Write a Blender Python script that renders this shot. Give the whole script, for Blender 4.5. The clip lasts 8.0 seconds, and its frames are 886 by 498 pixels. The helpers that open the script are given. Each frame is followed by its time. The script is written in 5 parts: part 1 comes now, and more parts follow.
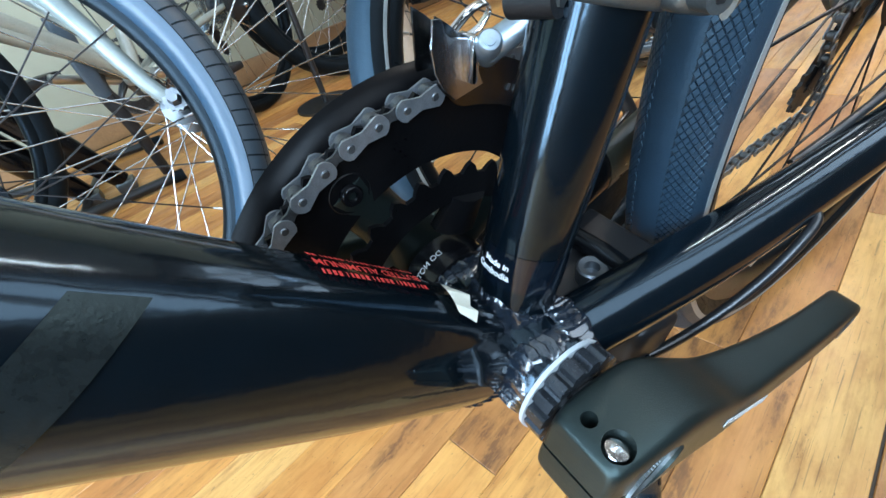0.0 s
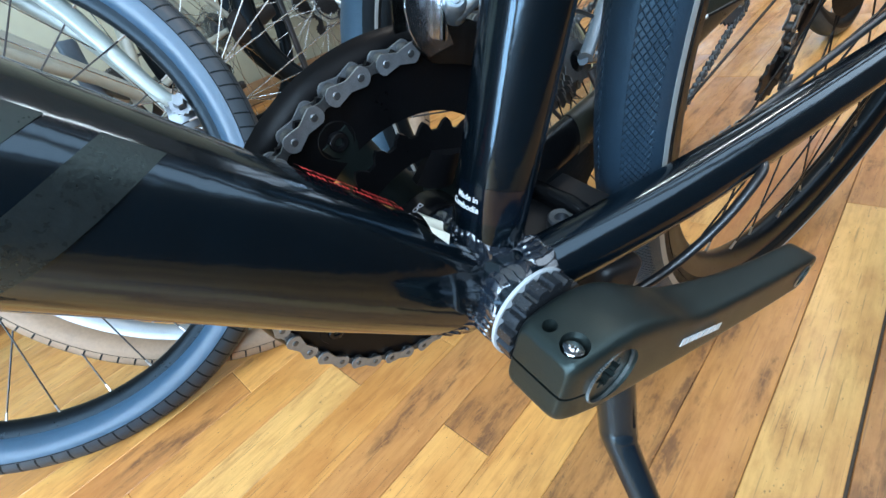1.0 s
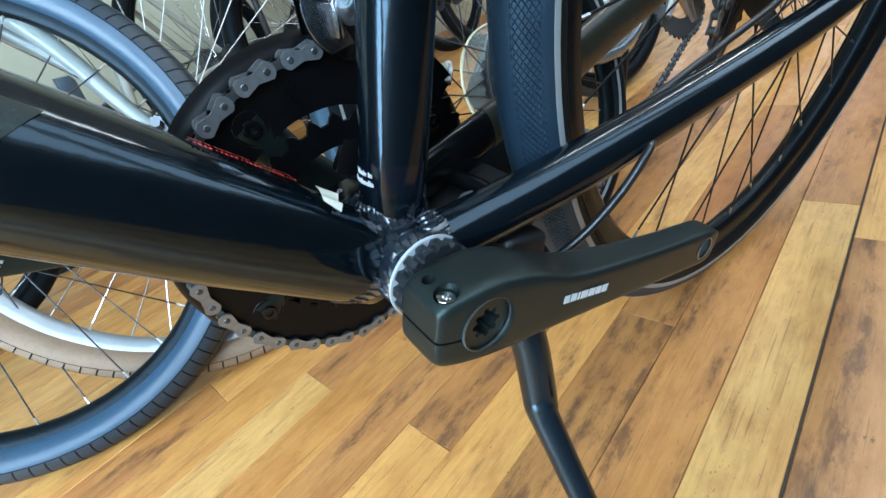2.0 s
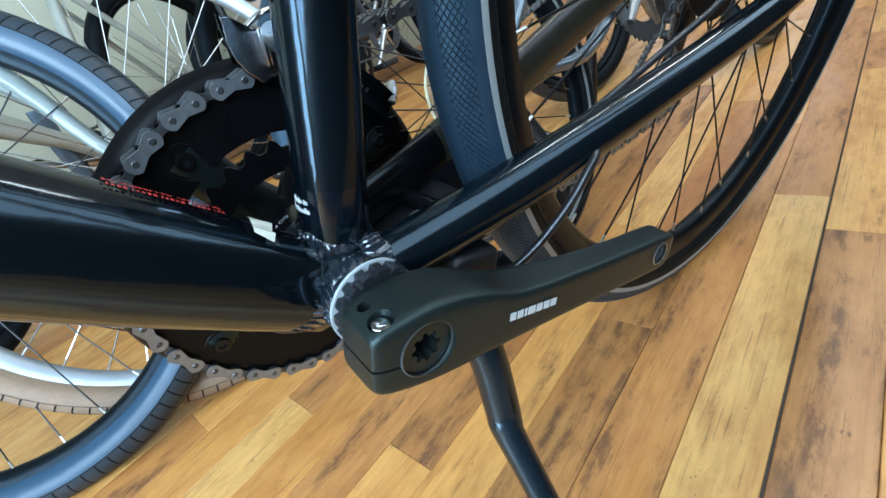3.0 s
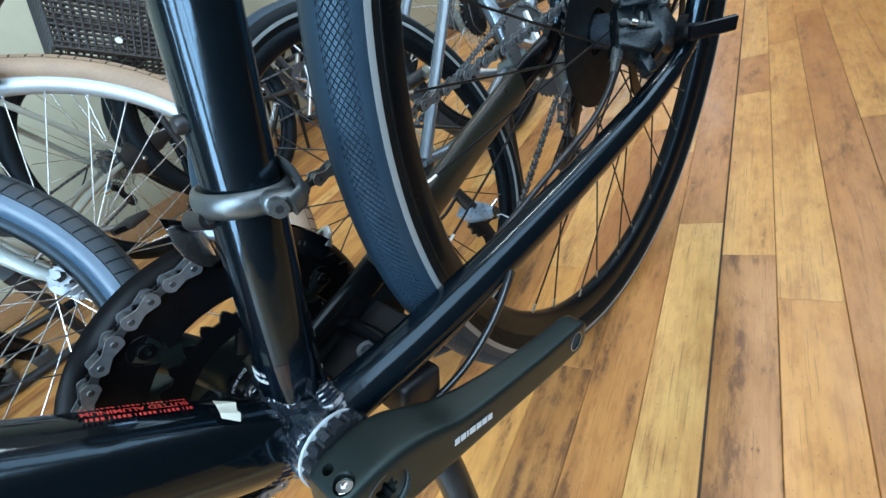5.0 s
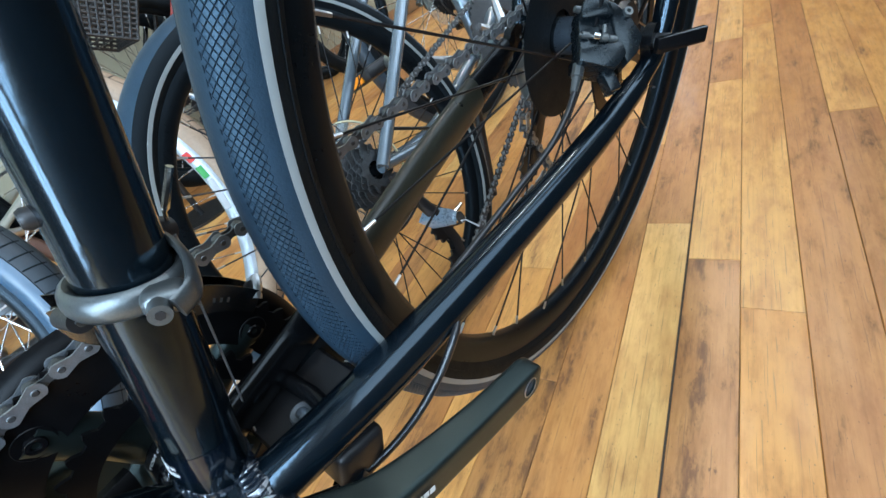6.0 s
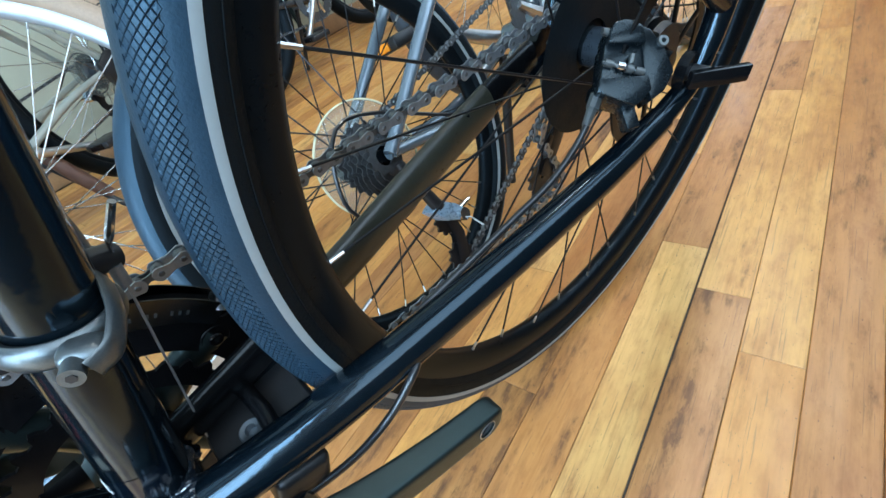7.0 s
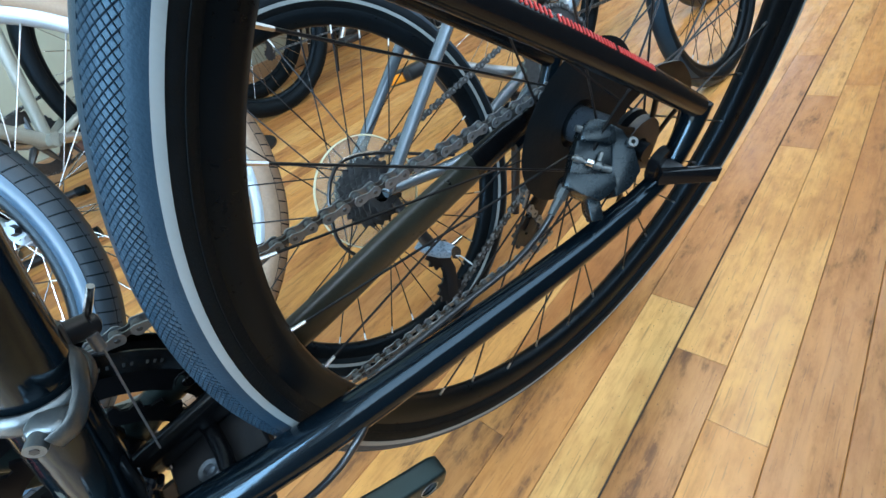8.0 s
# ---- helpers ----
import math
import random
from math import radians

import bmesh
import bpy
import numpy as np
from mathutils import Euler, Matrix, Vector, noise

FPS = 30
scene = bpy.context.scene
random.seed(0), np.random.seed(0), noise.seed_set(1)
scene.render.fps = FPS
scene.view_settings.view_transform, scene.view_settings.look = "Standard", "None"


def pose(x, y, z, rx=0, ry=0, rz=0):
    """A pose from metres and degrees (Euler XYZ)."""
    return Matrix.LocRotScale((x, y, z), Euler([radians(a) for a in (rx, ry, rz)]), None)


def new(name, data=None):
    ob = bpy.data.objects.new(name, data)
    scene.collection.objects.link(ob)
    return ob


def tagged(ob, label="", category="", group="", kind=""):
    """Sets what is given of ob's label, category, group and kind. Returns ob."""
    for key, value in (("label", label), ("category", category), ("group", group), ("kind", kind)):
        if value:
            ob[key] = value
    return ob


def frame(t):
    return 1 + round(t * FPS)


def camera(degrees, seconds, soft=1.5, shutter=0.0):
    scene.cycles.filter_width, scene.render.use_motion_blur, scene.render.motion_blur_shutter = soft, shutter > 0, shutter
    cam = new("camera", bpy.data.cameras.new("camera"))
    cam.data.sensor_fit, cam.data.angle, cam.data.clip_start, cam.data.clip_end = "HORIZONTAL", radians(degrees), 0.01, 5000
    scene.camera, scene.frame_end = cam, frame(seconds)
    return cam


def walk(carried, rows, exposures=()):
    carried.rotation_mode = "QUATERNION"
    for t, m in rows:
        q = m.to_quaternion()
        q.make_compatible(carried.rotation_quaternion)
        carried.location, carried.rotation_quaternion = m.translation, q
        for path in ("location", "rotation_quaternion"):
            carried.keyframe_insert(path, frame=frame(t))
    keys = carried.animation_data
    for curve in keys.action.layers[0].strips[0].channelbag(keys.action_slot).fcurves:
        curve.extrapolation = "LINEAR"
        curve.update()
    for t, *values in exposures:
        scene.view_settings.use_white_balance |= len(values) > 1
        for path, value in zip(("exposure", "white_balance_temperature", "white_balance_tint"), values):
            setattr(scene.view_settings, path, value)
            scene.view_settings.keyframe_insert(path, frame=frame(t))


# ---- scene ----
# ---- camera and walk ----
cam = camera(90.38, 8.0, soft=1.5, shutter=0.0)
PATH = [
    (0.0, -0.0727, -0.1144, 0.4292, 51.95, 12.4, -34.9),
    (0.5, -0.075, -0.1234, 0.4187, 52.79, 12.84, -35.22),
    (1.0, -0.0887, -0.1481, 0.4104, 54.79, 13.28, -35.28),
    (1.5, -0.1004, -0.1853, 0.4018, 56.68, 13.94, -35.28),
    (2.0, -0.0708, -0.1988, 0.3887, 58.05, 15.0, -35.8),
    (3.5, -0.0449, -0.2137, 0.3848, 58.66, 18.71, -39.98),
    (4.0, -0.0385, -0.2185, 0.4013, 59.04, 19.74, -42.19),
    (4.5, -0.0279, -0.2263, 0.428, 59.03, 20.44, -44.9),
    (4.7, -0.0251, -0.2304, 0.4412, 58.7, 20.72, -46.26),
    (5.8, 0.0191, -0.2251, 0.4638, 54.91, 20.74, -51.35),
    (6.0, 0.0361, -0.2222, 0.469, 53.3, 20.02, -50.86),
    (6.5, 0.0603, -0.2176, 0.4664, 50.56, 17.92, -47.46),
    (7.0, 0.0922, -0.2218, 0.4896, 49.92, 15.65, -43.33),
    (7.5, 0.1212, -0.2333, 0.5184, 50.17, 13.85, -40.03),
    (8.0, 0.1401, -0.2402, 0.5316, 50.98, 12.64, -37.75),
]
walk(cam, [(t, pose(x, y, z, rx, ry, rz)) for t, x, y, z, rx, ry, rz in PATH], exposures=[(0.0, 0.00, 6400, 12), (1.0, -0.09, 6380, 12), (2.0, -0.21, 6230, 9), (4.5, -0.25, 6220, 9), (6.0, -0.10, 6380, 12), (6.6, -0.06, 6130, 9), (7.5, -0.02, 5980, 8), (8.0, -0.10, 6040, 8)])

# ---- light: an overcast day through the shop's windows ----
world = bpy.data.worlds.new("sky")
scene.world = world
world.use_nodes = True
wn, wl = world.node_tree.nodes, world.node_tree.links
sky = wn.new("ShaderNodeTexSky")
sky.sky_type, sky.sun_disc, sky.sun_elevation, sky.sun_rotation = "NISHITA", False, radians(40), radians(200)
wl.new(sky.outputs[0], wn["Background"].inputs[0])
wn["Background"].inputs[1].default_value = 0.12


def area(name, m, sx, sy, watts, colour):
    lamp = bpy.data.lights.new(name, "AREA")
    lamp.shape, lamp.size, lamp.size_y, lamp.energy, lamp.color = "RECTANGLE", sx, sy, watts, colour
    ob = new(name, lamp)
    ob.matrix_world = m
    return ob


ROOM_L = Matrix.Rotation(0.2118, 4, "Z")
for i in range(4):
    area("window_light", ROOM_L @ Matrix.Translation((-2.44, -0.23 + 0.31 * i, 1.0)) @ Matrix.Rotation(radians(-90), 4, "Y"), 1.75, 0.27, 41, (0.56, 0.79, 1.0))
for i in range(4):
    area("window_light", ROOM_L @ Matrix.Translation((-2.07 + 0.46 * i, -0.61, 1.30)) @ Matrix.Rotation(radians(90), 4, "X"), 0.40, 1.46, 37, (0.55, 0.78, 1.0))
for i in range(3):
    area("window_light", ROOM_L @ Matrix.Translation((0.17 + 0.93 * i, -0.61, 1.63)) @ Matrix.Rotation(radians(90), 4, "X"), 0.76, 1.86, 18.5, (0.71, 0.88, 1.0))
# east lamp: added without a known source, to give the floor a pale sheen
area("window_light", ROOM_L @ Matrix.Translation((5.06, 0.9, 1.7)) @ Matrix.Rotation(radians(90), 4, "Y"), 1.5, 1.5, 27, (0.80, 0.92, 1.0))
for u in (1.75, 3.15):
    area("tube_light", ROOM_L @ Matrix.Translation((u, -0.25, 2.805)), 1.16, 0.09, 17, (1.0, 0.95, 0.86))


# ---- materials ----
def mat(name, base, rough=0.5, metal=0.0, coat=0.0, var=0.0, scale=40.0, bump=0.0, bscale=300.0, emit=None, spec=None, tint=None, haze=0.06):
    """A principled material with noise in colour and roughness (var) and fine relief (bump)."""
    m = bpy.data.materials.new(name)
    m.use_nodes = True
    n, l = m.node_tree.nodes, m.node_tree.links
    b = n["Principled BSDF"]
    b.inputs["Base Color"].default_value = (*base, 1)
    b.inputs["Roughness"].default_value, b.inputs["Metallic"].default_value = rough, metal
    b.inputs["Coat Weight"].default_value, b.inputs["Coat Roughness"].default_value = coat, haze
    if tint:
        b.inputs["Specular Tint"].default_value = (*tint, 1)
    if spec is not None:
        b.inputs["Specular IOR Level"].default_value = spec
    if emit:
        b.inputs["Emission Color"].default_value, b.inputs["Emission Strength"].default_value = (*base, 1), emit
    tc = n.new("ShaderNodeTexCoord")
    if var:
        big, small = n.new("ShaderNodeTexNoise"), n.new("ShaderNodeTexNoise")
        big.inputs["Scale"].default_value, small.inputs["Scale"].default_value = scale, scale * 9
        big.inputs["Detail"].default_value = small.inputs["Detail"].default_value = 5
        for t in (big, small):
            l.new(tc.outputs["Object"], t.inputs["Vector"])
        add = n.new("ShaderNodeMath")
        l.new(big.outputs["Fac"], add.inputs[0]), l.new(small.outputs["Fac"], add.inputs[1])
        half = n.new("ShaderNodeMapRange")
        half.inputs["From Min"].default_value, half.inputs["From Max"].default_value = 0.55, 1.45
        half.inputs["To Min"].default_value, half.inputs["To Max"].default_value = 1 - var, 1 + var
        l.new(add.outputs[0], half.inputs["Value"])
        mul = n.new("ShaderNodeVectorMath")
        mul.operation = "SCALE"
        mul.inputs[0].default_value = base
        l.new(half.outputs[0], mul.inputs["Scale"])
        l.new(mul.outputs[0], b.inputs["Base Color"])
        rr = n.new("ShaderNodeMath")
        rr.operation = "MULTIPLY"
        rr.inputs[1].default_value = rough
        l.new(half.outputs[0], rr.inputs[0])
        l.new(rr.outputs[0], b.inputs["Roughness"])
    if bump:
        t, bp = n.new("ShaderNodeTexNoise"), n.new("ShaderNodeBump")
        t.inputs["Scale"].default_value, t.inputs["Detail"].default_value = bscale, 4
        bp.inputs["Strength"].default_value, bp.inputs["Distance"].default_value = bump, 0.001
        l.new(tc.outputs["Object"], t.inputs["Vector"])
        l.new(t.outputs["Fac"], bp.inputs["Height"]), l.new(bp.outputs["Normal"], b.inputs["Normal"])
    return m


NAVY = mat("navy_gloss_paint", (0.0014, 0.0032, 0.0050), 0.095, 0.0, 0.20, 0.3, 12, 0.42, 34, spec=0.48, tint=(0.54, 0.79, 1.0), haze=0.27)
STAY_FILM = mat("satin_olive_stay_film", (0.020, 0.020, 0.014), 0.33, 0.0, 0.0, 0.25, 40, 0.08, 500)
NAVY_MATT = mat("dark_grey_decal", (0.0085, 0.0108, 0.0114), 0.30, 0.0, 0.0, 0.35, 60, 0.10, 900, spec=0.32, tint=(0.8, 1.0, 0.95))
WELD = mat("painted_weld", (0.008, 0.012, 0.018), 0.17, 0.0, 0.7, 0.25, 300, 0.2, 260, spec=0.8)
CRANK = mat("matt_black_anodised", (0.0078, 0.0108, 0.0104), 0.36, 0.0, 0.0, 0.12, 60, 0.12, 1600, spec=0.42, tint=(0.72, 0.96, 0.92))
BLACK = mat("black_plastic", (0.009, 0.009, 0.010), 0.45, 0.0, 0.0, 0.2, 80, 0.1, 700)
CALIPER = mat("black_anodised_caliper", (0.0040, 0.0060, 0.0076), 0.26, 0.0, 0.0, 0.2, 80, 0.08, 900, spec=0.42, tint=(0.75, 0.92, 1.0))
BLACK_GLOSS = mat("black_gloss", (0.003, 0.003, 0.0036), 0.2, 0.0, 0.0, 0.2, 40, spec=0.35)
GUARD = mat("black_guard_plastic", (0.0020, 0.0020, 0.0024), 0.34, 0.0, 0.0, 0.2, 60, 0.04, 300, spec=0.09)
RING = mat("black_chainring", (0.0028, 0.0028, 0.0033), 0.36, 0.0, 0.0, 0.3, 60, 0.08, 500, spec=0.18)
STEEL = mat("chain_steel", (0.27, 0.29, 0.31), 0.38, 0.75, 0.0, 0.3, 200, 0.15, 900)
DARK_STEEL = mat("oily_steel", (0.11, 0.115, 0.12), 0.4, 0.8, 0.0, 0.35, 200, 0.15, 900)
CAGE_DARK = mat("dark_cage_steel", (0.085, 0.09, 0.095), 0.22, 1.0, 0.0, 0.2, 90)
CABLE = mat("bare_steel_cable", (0.30, 0.31, 0.32), 0.4, 0.35, 0.0, 0.1, 300)
ROTOR = mat("dark_rotor_steel", (0.012, 0.012, 0.013), 0.34, 0.8, 0.0, 0.3, 200, 0.1, 900)
CHROME = mat("polished_steel", (0.72, 0.72, 0.72), 0.14, 1.0, 0.0, 0.2, 90)
CAGE = mat("polished_cage_steel", (0.50, 0.53, 0.57), 0.24, 1.0, 0.0, 0.2, 90)
SILVER = mat("satin_alloy", (0.55, 0.56, 0.57), 0.32, 1.0, 0.0, 0.15, 90, 0.06, 600)
WHITE_ALLOY = mat("pale_rim_alloy", (0.34, 0.37, 0.39), 0.36, 0.5, 0.0, 0.08, 60)
ALLOY_BLUE = mat("bright_cast_alloy", (0.30, 0.36, 0.41), 0.34, 0.85, 0.0, 0.12, 120, 0.06, 900)
CUP = mat("black_anodised_cup", (0.050, 0.056, 0.064), 0.26, 0.7, 0.0, 0.15, 90, 0.04, 700)
CLAMP = mat("grey_anodised_clamp", (0.118, 0.130, 0.132), 0.33, 0.75, 0.0, 0.2, 120, 0.1, 900)
TREAD = mat("slate_blue_rubber", (0.0150, 0.0295, 0.0460), 0.44, 0.0, 0.0, 0.18, 90, 0.2, 700, spec=0.40, tint=(0.55, 0.82, 1.0))
# same rubber as TREAD, darkened: the grooves' shade is in the colour
GROOVE_SHADE = mat("shaded_groove_rubber", (0.0060, 0.0122, 0.0195), 0.6, 0.0, 0.0, 0.2, 90, 0.2, 700, spec=0.2)
SIDEWALL = mat("black_rubber", (0.0042, 0.0052, 0.0060), 0.55, 0.0, 0.0, 0.25, 60, 0.2, 500, spec=0.16, tint=(0.6, 0.82, 1.0))
KICK = mat("dark_blue_black_enamel", (0.006, 0.010, 0.014), 0.20, 0.0, 0.0, 0.15, 40, spec=0.6, tint=(0.7, 0.9, 1.0))
BLACK_SATIN = mat("black_satin_paint", (0.0034, 0.0036, 0.0042), 0.20, 0.0, 0.0, 0.2, 60, 0.05, 500, spec=0.30, tint=(0.85, 0.95, 1.0))
STRIPE = mat("reflective_strip", (0.225, 0.245, 0.245), 0.34, 0.0, 0.0, 0.06, 50, spec=0.8)
TAN = mat("tan_rubber", (0.27, 0.178, 0.113), 0.6, 0.0, 0.0, 0.2, 30, 0.2, 400)
RIM = mat("black_rim", (0.0032, 0.0040, 0.0048), 0.30, 0.0, 0.0, 0.15, 50, spec=0.18, tint=(0.6, 0.82, 1.0))
GREY_RIM = mat("grey_rim", (0.10, 0.13, 0.16), 0.32, 0.6, 0.0, 0.15, 50)
SPOKE_B = mat("black_spoke", (0.03, 0.03, 0.032), 0.35, 0.8)
SPOKE_S = mat("steel_spoke", (0.52, 0.52, 0.52), 0.25, 1.0)
WHITE = mat("white_print", (0.75, 0.75, 0.74), 0.5)
WHITE_INK = mat("grey_white_ink", (0.42, 0.43, 0.43), 0.5)
LAMP_ON = mat("lit_diffuser", (0.95, 0.92, 0.86), 0.5, emit=6.0)
WHITE_PL = mat("white_plastic", (0.40, 0.43, 0.45), 0.4, 0.0, 0.1, 0.1, 100)
RED = mat("red_label", (0.52, 0.035, 0.03), 0.45, 0.0, 0.2, 0.1, 200)
CLEAR_TAPE = mat("sticker_film", (0.002, 0.0042, 0.0078), 0.12, 0.0, 0.1)
TAG = mat("cream_tag", (0.62, 0.6, 0.5), 0.55, 0.0, 0.0, 0.1, 150)
HOSE = mat("black_hose", (0.012, 0.012, 0.013), 0.3, 0.0, 0.2, 0.1, 100)
ORANGE = mat("orange_reflector", (0.85, 0.28, 0.02), 0.25, 0.0, 0.5)
OLIVE = mat("silver_grey_paint", (0.15, 0.19, 0.225), 0.25, 0.5, 0.5, 0.1, 40)
SILVER_BLUE = mat("silver_blue_paint", (0.28, 0.40, 0.52), 0.28, 0.3, 0.5, 0.12, 40)
CREAM_FRAME = mat("pale_mint_frame_paint", (0.20, 0.235, 0.225), 0.3, 0.0, 0.5, 0.1, 40)
TEAL = mat("teal_paint", (0.02, 0.30, 0.38), 0.3, 0.0, 0.5)
CLEAR = mat("clear_plastic", (0.34, 0.36, 0.32), 0.2)
CLEAR.node_tree.nodes["Principled BSDF"].inputs["Alpha"].default_value = 0.22
YELLOWED = mat("yellowed_plastic", (0.62, 0.58, 0.40), 0.25)
WALL = mat("cream_wall_paint", (0.37, 0.36, 0.265), 0.7, 0.0, 0.0, 0.06, 3, 0.25, 90)
CEIL = mat("white_ceiling_paint", (0.5, 0.5, 0.48), 0.8, 0.0, 0.0, 0.04, 3)
SKIRT = mat("skirting_wood", (0.34, 0.19, 0.09), 0.4, 0.0, 0.2, 0.25, 20)
# for the unseen walls, dark so that the gloss paint reflects black
DARK_WALL = mat("dark_unseen_walls", (0.055, 0.052, 0.050), 0.6, 0.0, 0.0, 0.2, 3, 0.2, 60)
IVORY = mat("ivory_frame_paint", (0.30, 0.31, 0.265), 0.3, 0.0, 0.3, 0.12, 40)
HUB_BLUE = mat("blue_grey_hub_alloy", (0.062, 0.078, 0.096), 0.3, 0.7, 0.0, 0.2, 120, 0.06, 700)
HUB_ALLOY = mat("dull_hub_alloy", (0.16, 0.175, 0.19), 0.36, 0.9, 0.0, 0.2, 120, 0.06, 700)
BROWN = mat("brown_rubber", (0.10, 0.045, 0.028), 0.5, 0.0, 0.0, 0.2, 60)
SLATE = mat("dark_slate_rubber", (0.0165, 0.0285, 0.0400), 0.42, 0.0, 0.0, 0.12, 60, 0.12, 500)
GREY_PAINT = mat("dark_grey_paint", (0.035, 0.037, 0.040), 0.3, 0.2, 0.3, 0.15, 40)
RED_PAINT = mat("dark_red_paint", (0.30, 0.012, 0.010), 0.25, 0.0, 0.4, 0.1, 40)
WICKER = mat("dark_woven_wire", (0.010, 0.008, 0.007), 0.5, 0.0, 0.0, 0.3, 80)
# sidewall rubber with the sky's blue reflection put into its base colour
TREAD_SKY = mat("sky_tinted_rubber", (0.026, 0.064, 0.108), 0.33, 0.0, 0.0, 0.1, 60, 0.08, 500)
FRAME_W = mat("white_window_frame", (0.74, 0.74, 0.72), 0.4, 0.0, 0.1, 0.06, 12)
JOINT = mat("dark_floor_joint", (0.052, 0.034, 0.022), 0.8, 0.0, 0.0, 0.3, 50)


def plank_material(name, tones, worn_at):
    m = bpy.data.materials.new(name)
    m.use_nodes = True
    n, l = m.node_tree.nodes, m.node_tree.links
    b = n["Principled BSDF"]
    tc, info = n.new("ShaderNodeTexCoord"), n.new("ShaderNodeObjectInfo")

    def moved(scale, k):
        mp = n.new("ShaderNodeMapping")
        mp.inputs["Scale"].default_value = scale
        off = n.new("ShaderNodeCombineXYZ")
        ml = n.new("ShaderNodeMath")
        ml.operation = "MULTIPLY"
        ml.inputs[1].default_value = k
        l.new(info.outputs["Random"], ml.inputs[0])
        for i in range(3):
            l.new(ml.outputs[0], off.inputs[i])
        l.new(off.outputs[0], mp.inputs["Location"])
        l.new(tc.outputs["Object"], mp.inputs["Vector"])
        return mp

    def noise_of(scale, k, size, detail, rough=0.55):
        t = n.new("ShaderNodeTexNoise")
        t.inputs["Scale"].default_value, t.inputs["Detail"].default_value, t.inputs["Roughness"].default_value = size, detail, rough
        l.new(moved(scale, k).outputs[0], t.inputs["Vector"])
        return t

    def ramp(src, stops):
        r = n.new("ShaderNodeValToRGB")
        e = r.color_ramp.elements
        while len(e) < len(stops):
            e.new(0.5)
        for el, (p, c) in zip(e, stops):
            el.position, el.color = p, (*c, 1)
        l.new(src, r.inputs[0])
        return r

    def mix(kind, fac, a, bb):
        x = n.new("ShaderNodeMix")
        x.data_type, x.blend_type = "RGBA", kind
        if isinstance(fac, float):
            x.inputs[0].default_value = fac
        else:
            l.new(fac, x.inputs[0])
        l.new(a, x.inputs[6]), l.new(bb, x.inputs[7])
        return x.outputs[2]

    def times(a, k):
        x = n.new("ShaderNodeMath")
        x.operation = "MULTIPLY"
        l.new(a, x.inputs[0])
        if isinstance(k, float):
            x.inputs[1].default_value = k
        else:
            l.new(k, x.inputs[1])
        return x.outputs[0]

    def paint(r, g, b_):
        x = n.new("ShaderNodeRGB")
        x.outputs[0].default_value = (r, g, b_, 1)
        return x.outputs[0]

    tone = ramp(info.outputs["Random"], tones)
    # fine grain, soft blotches, and a cloudier change of tone along the board
    grain = noise_of((2.4, 60, 60), 37, 3.0, 8, 0.7)
    gr = ramp(grain.outputs["Fac"], [(0.3, (0.80, 0.74, 0.66)), (0.5, (0.98, 0.97, 0.95)), (0.72, (1.06, 1.06, 1.08))])
    c = mix("MULTIPLY", 0.8, tone.outputs[0], gr.outputs[0])
    blotch = noise_of((14, 34, 30), 53, 2.0, 6, 0.62)
    bl = ramp(blotch.outputs["Fac"], [(0.34, (0.70, 0.58, 0.46)), (0.5, (0.97, 0.95, 0.92)), (0.7, (1.10, 1.10, 1.08))])
    c = mix("MULTIPLY", 0.5, c, bl.outputs[0])
    cloud = noise_of((2.6, 8, 8), 71, 2.0, 5, 0.6)
    cl = ramp(cloud.outputs["Fac"], [(0.36, (0.74, 0.60, 0.50)), (0.52, (1, 1, 1)), (0.75, (1.12, 1.12, 1.06))])
    c = mix("MULTIPLY", 0.62, c, cl.outputs[0])
    # worn places where the varnish is gone: grey-brown, rough, in torn patches
    worn = noise_of((2.3, 11, 9), 113, 2.6, 8, 0.66)
    wr = ramp(worn.outputs["Fac"], [(worn_at, (0, 0, 0)), (worn_at + 0.17, (1, 1, 1))])
    c = mix("MIX", times(wr.outputs[0], 0.70), c, paint(0.34, 0.135, 0.038))
    core = ramp(worn.outputs["Fac"], [(worn_at + 0.12, (0, 0, 0)), (worn_at + 0.24, (1, 1, 1))])
    c = mix("MIX", times(core.outputs[0], 0.75), c, paint(0.070, 0.034, 0.017))
    # dark dirt trodden into the worn places, broken up along the grain
    dirt = noise_of((13, 30, 24), 151, 1.8, 9, 0.74)
    dt = ramp(dirt.outputs["Fac"], [(0.49, (0, 0, 0)), (0.55, (1, 1, 1))])
    place = ramp(worn.outputs["Fac"], [(worn_at + 0.045, (0, 0, 0)), (worn_at + 0.13, (1, 1, 1))])
    c = mix("MIX", times(times(dt.outputs[0], place.outputs[0]), 0.55), c, paint(0.095, 0.038, 0.015))
    # dents and specks of dirt, few and of uneven size
    spots = noise_of((26, 44, 40), 19, 2.2, 7, 0.72)
    sp = ramp(spots.outputs["Fac"], [(0.665, (0, 0, 0)), (0.70, (1, 1, 1))])
    c = mix("MIX", times(sp.outputs[0], 0.72), c, paint(0.115, 0.046, 0.018))
    fleck = noise_of((120, 210, 180), 29, 2.0, 2, 0.5)
    fl = ramp(fleck.outputs["Fac"], [(0.70, (0, 0, 0)), (0.73, (1, 1, 1))])
    c = mix("MIX", times(fl.outputs[0], 0.6), c, paint(0.10, 0.05, 0.025))
    # scratches across the grain
    for turn, at in ((0.5, 0.685), (-0.9, 0.69)):
        mp = n.new("ShaderNodeMapping")
        mp.inputs["Rotation"].default_value = (0, 0, turn)
        mp.inputs["Scale"].default_value = (7, 320, 40)
        l.new(moved((1, 1, 1), 11).outputs[0], mp.inputs["Vector"])
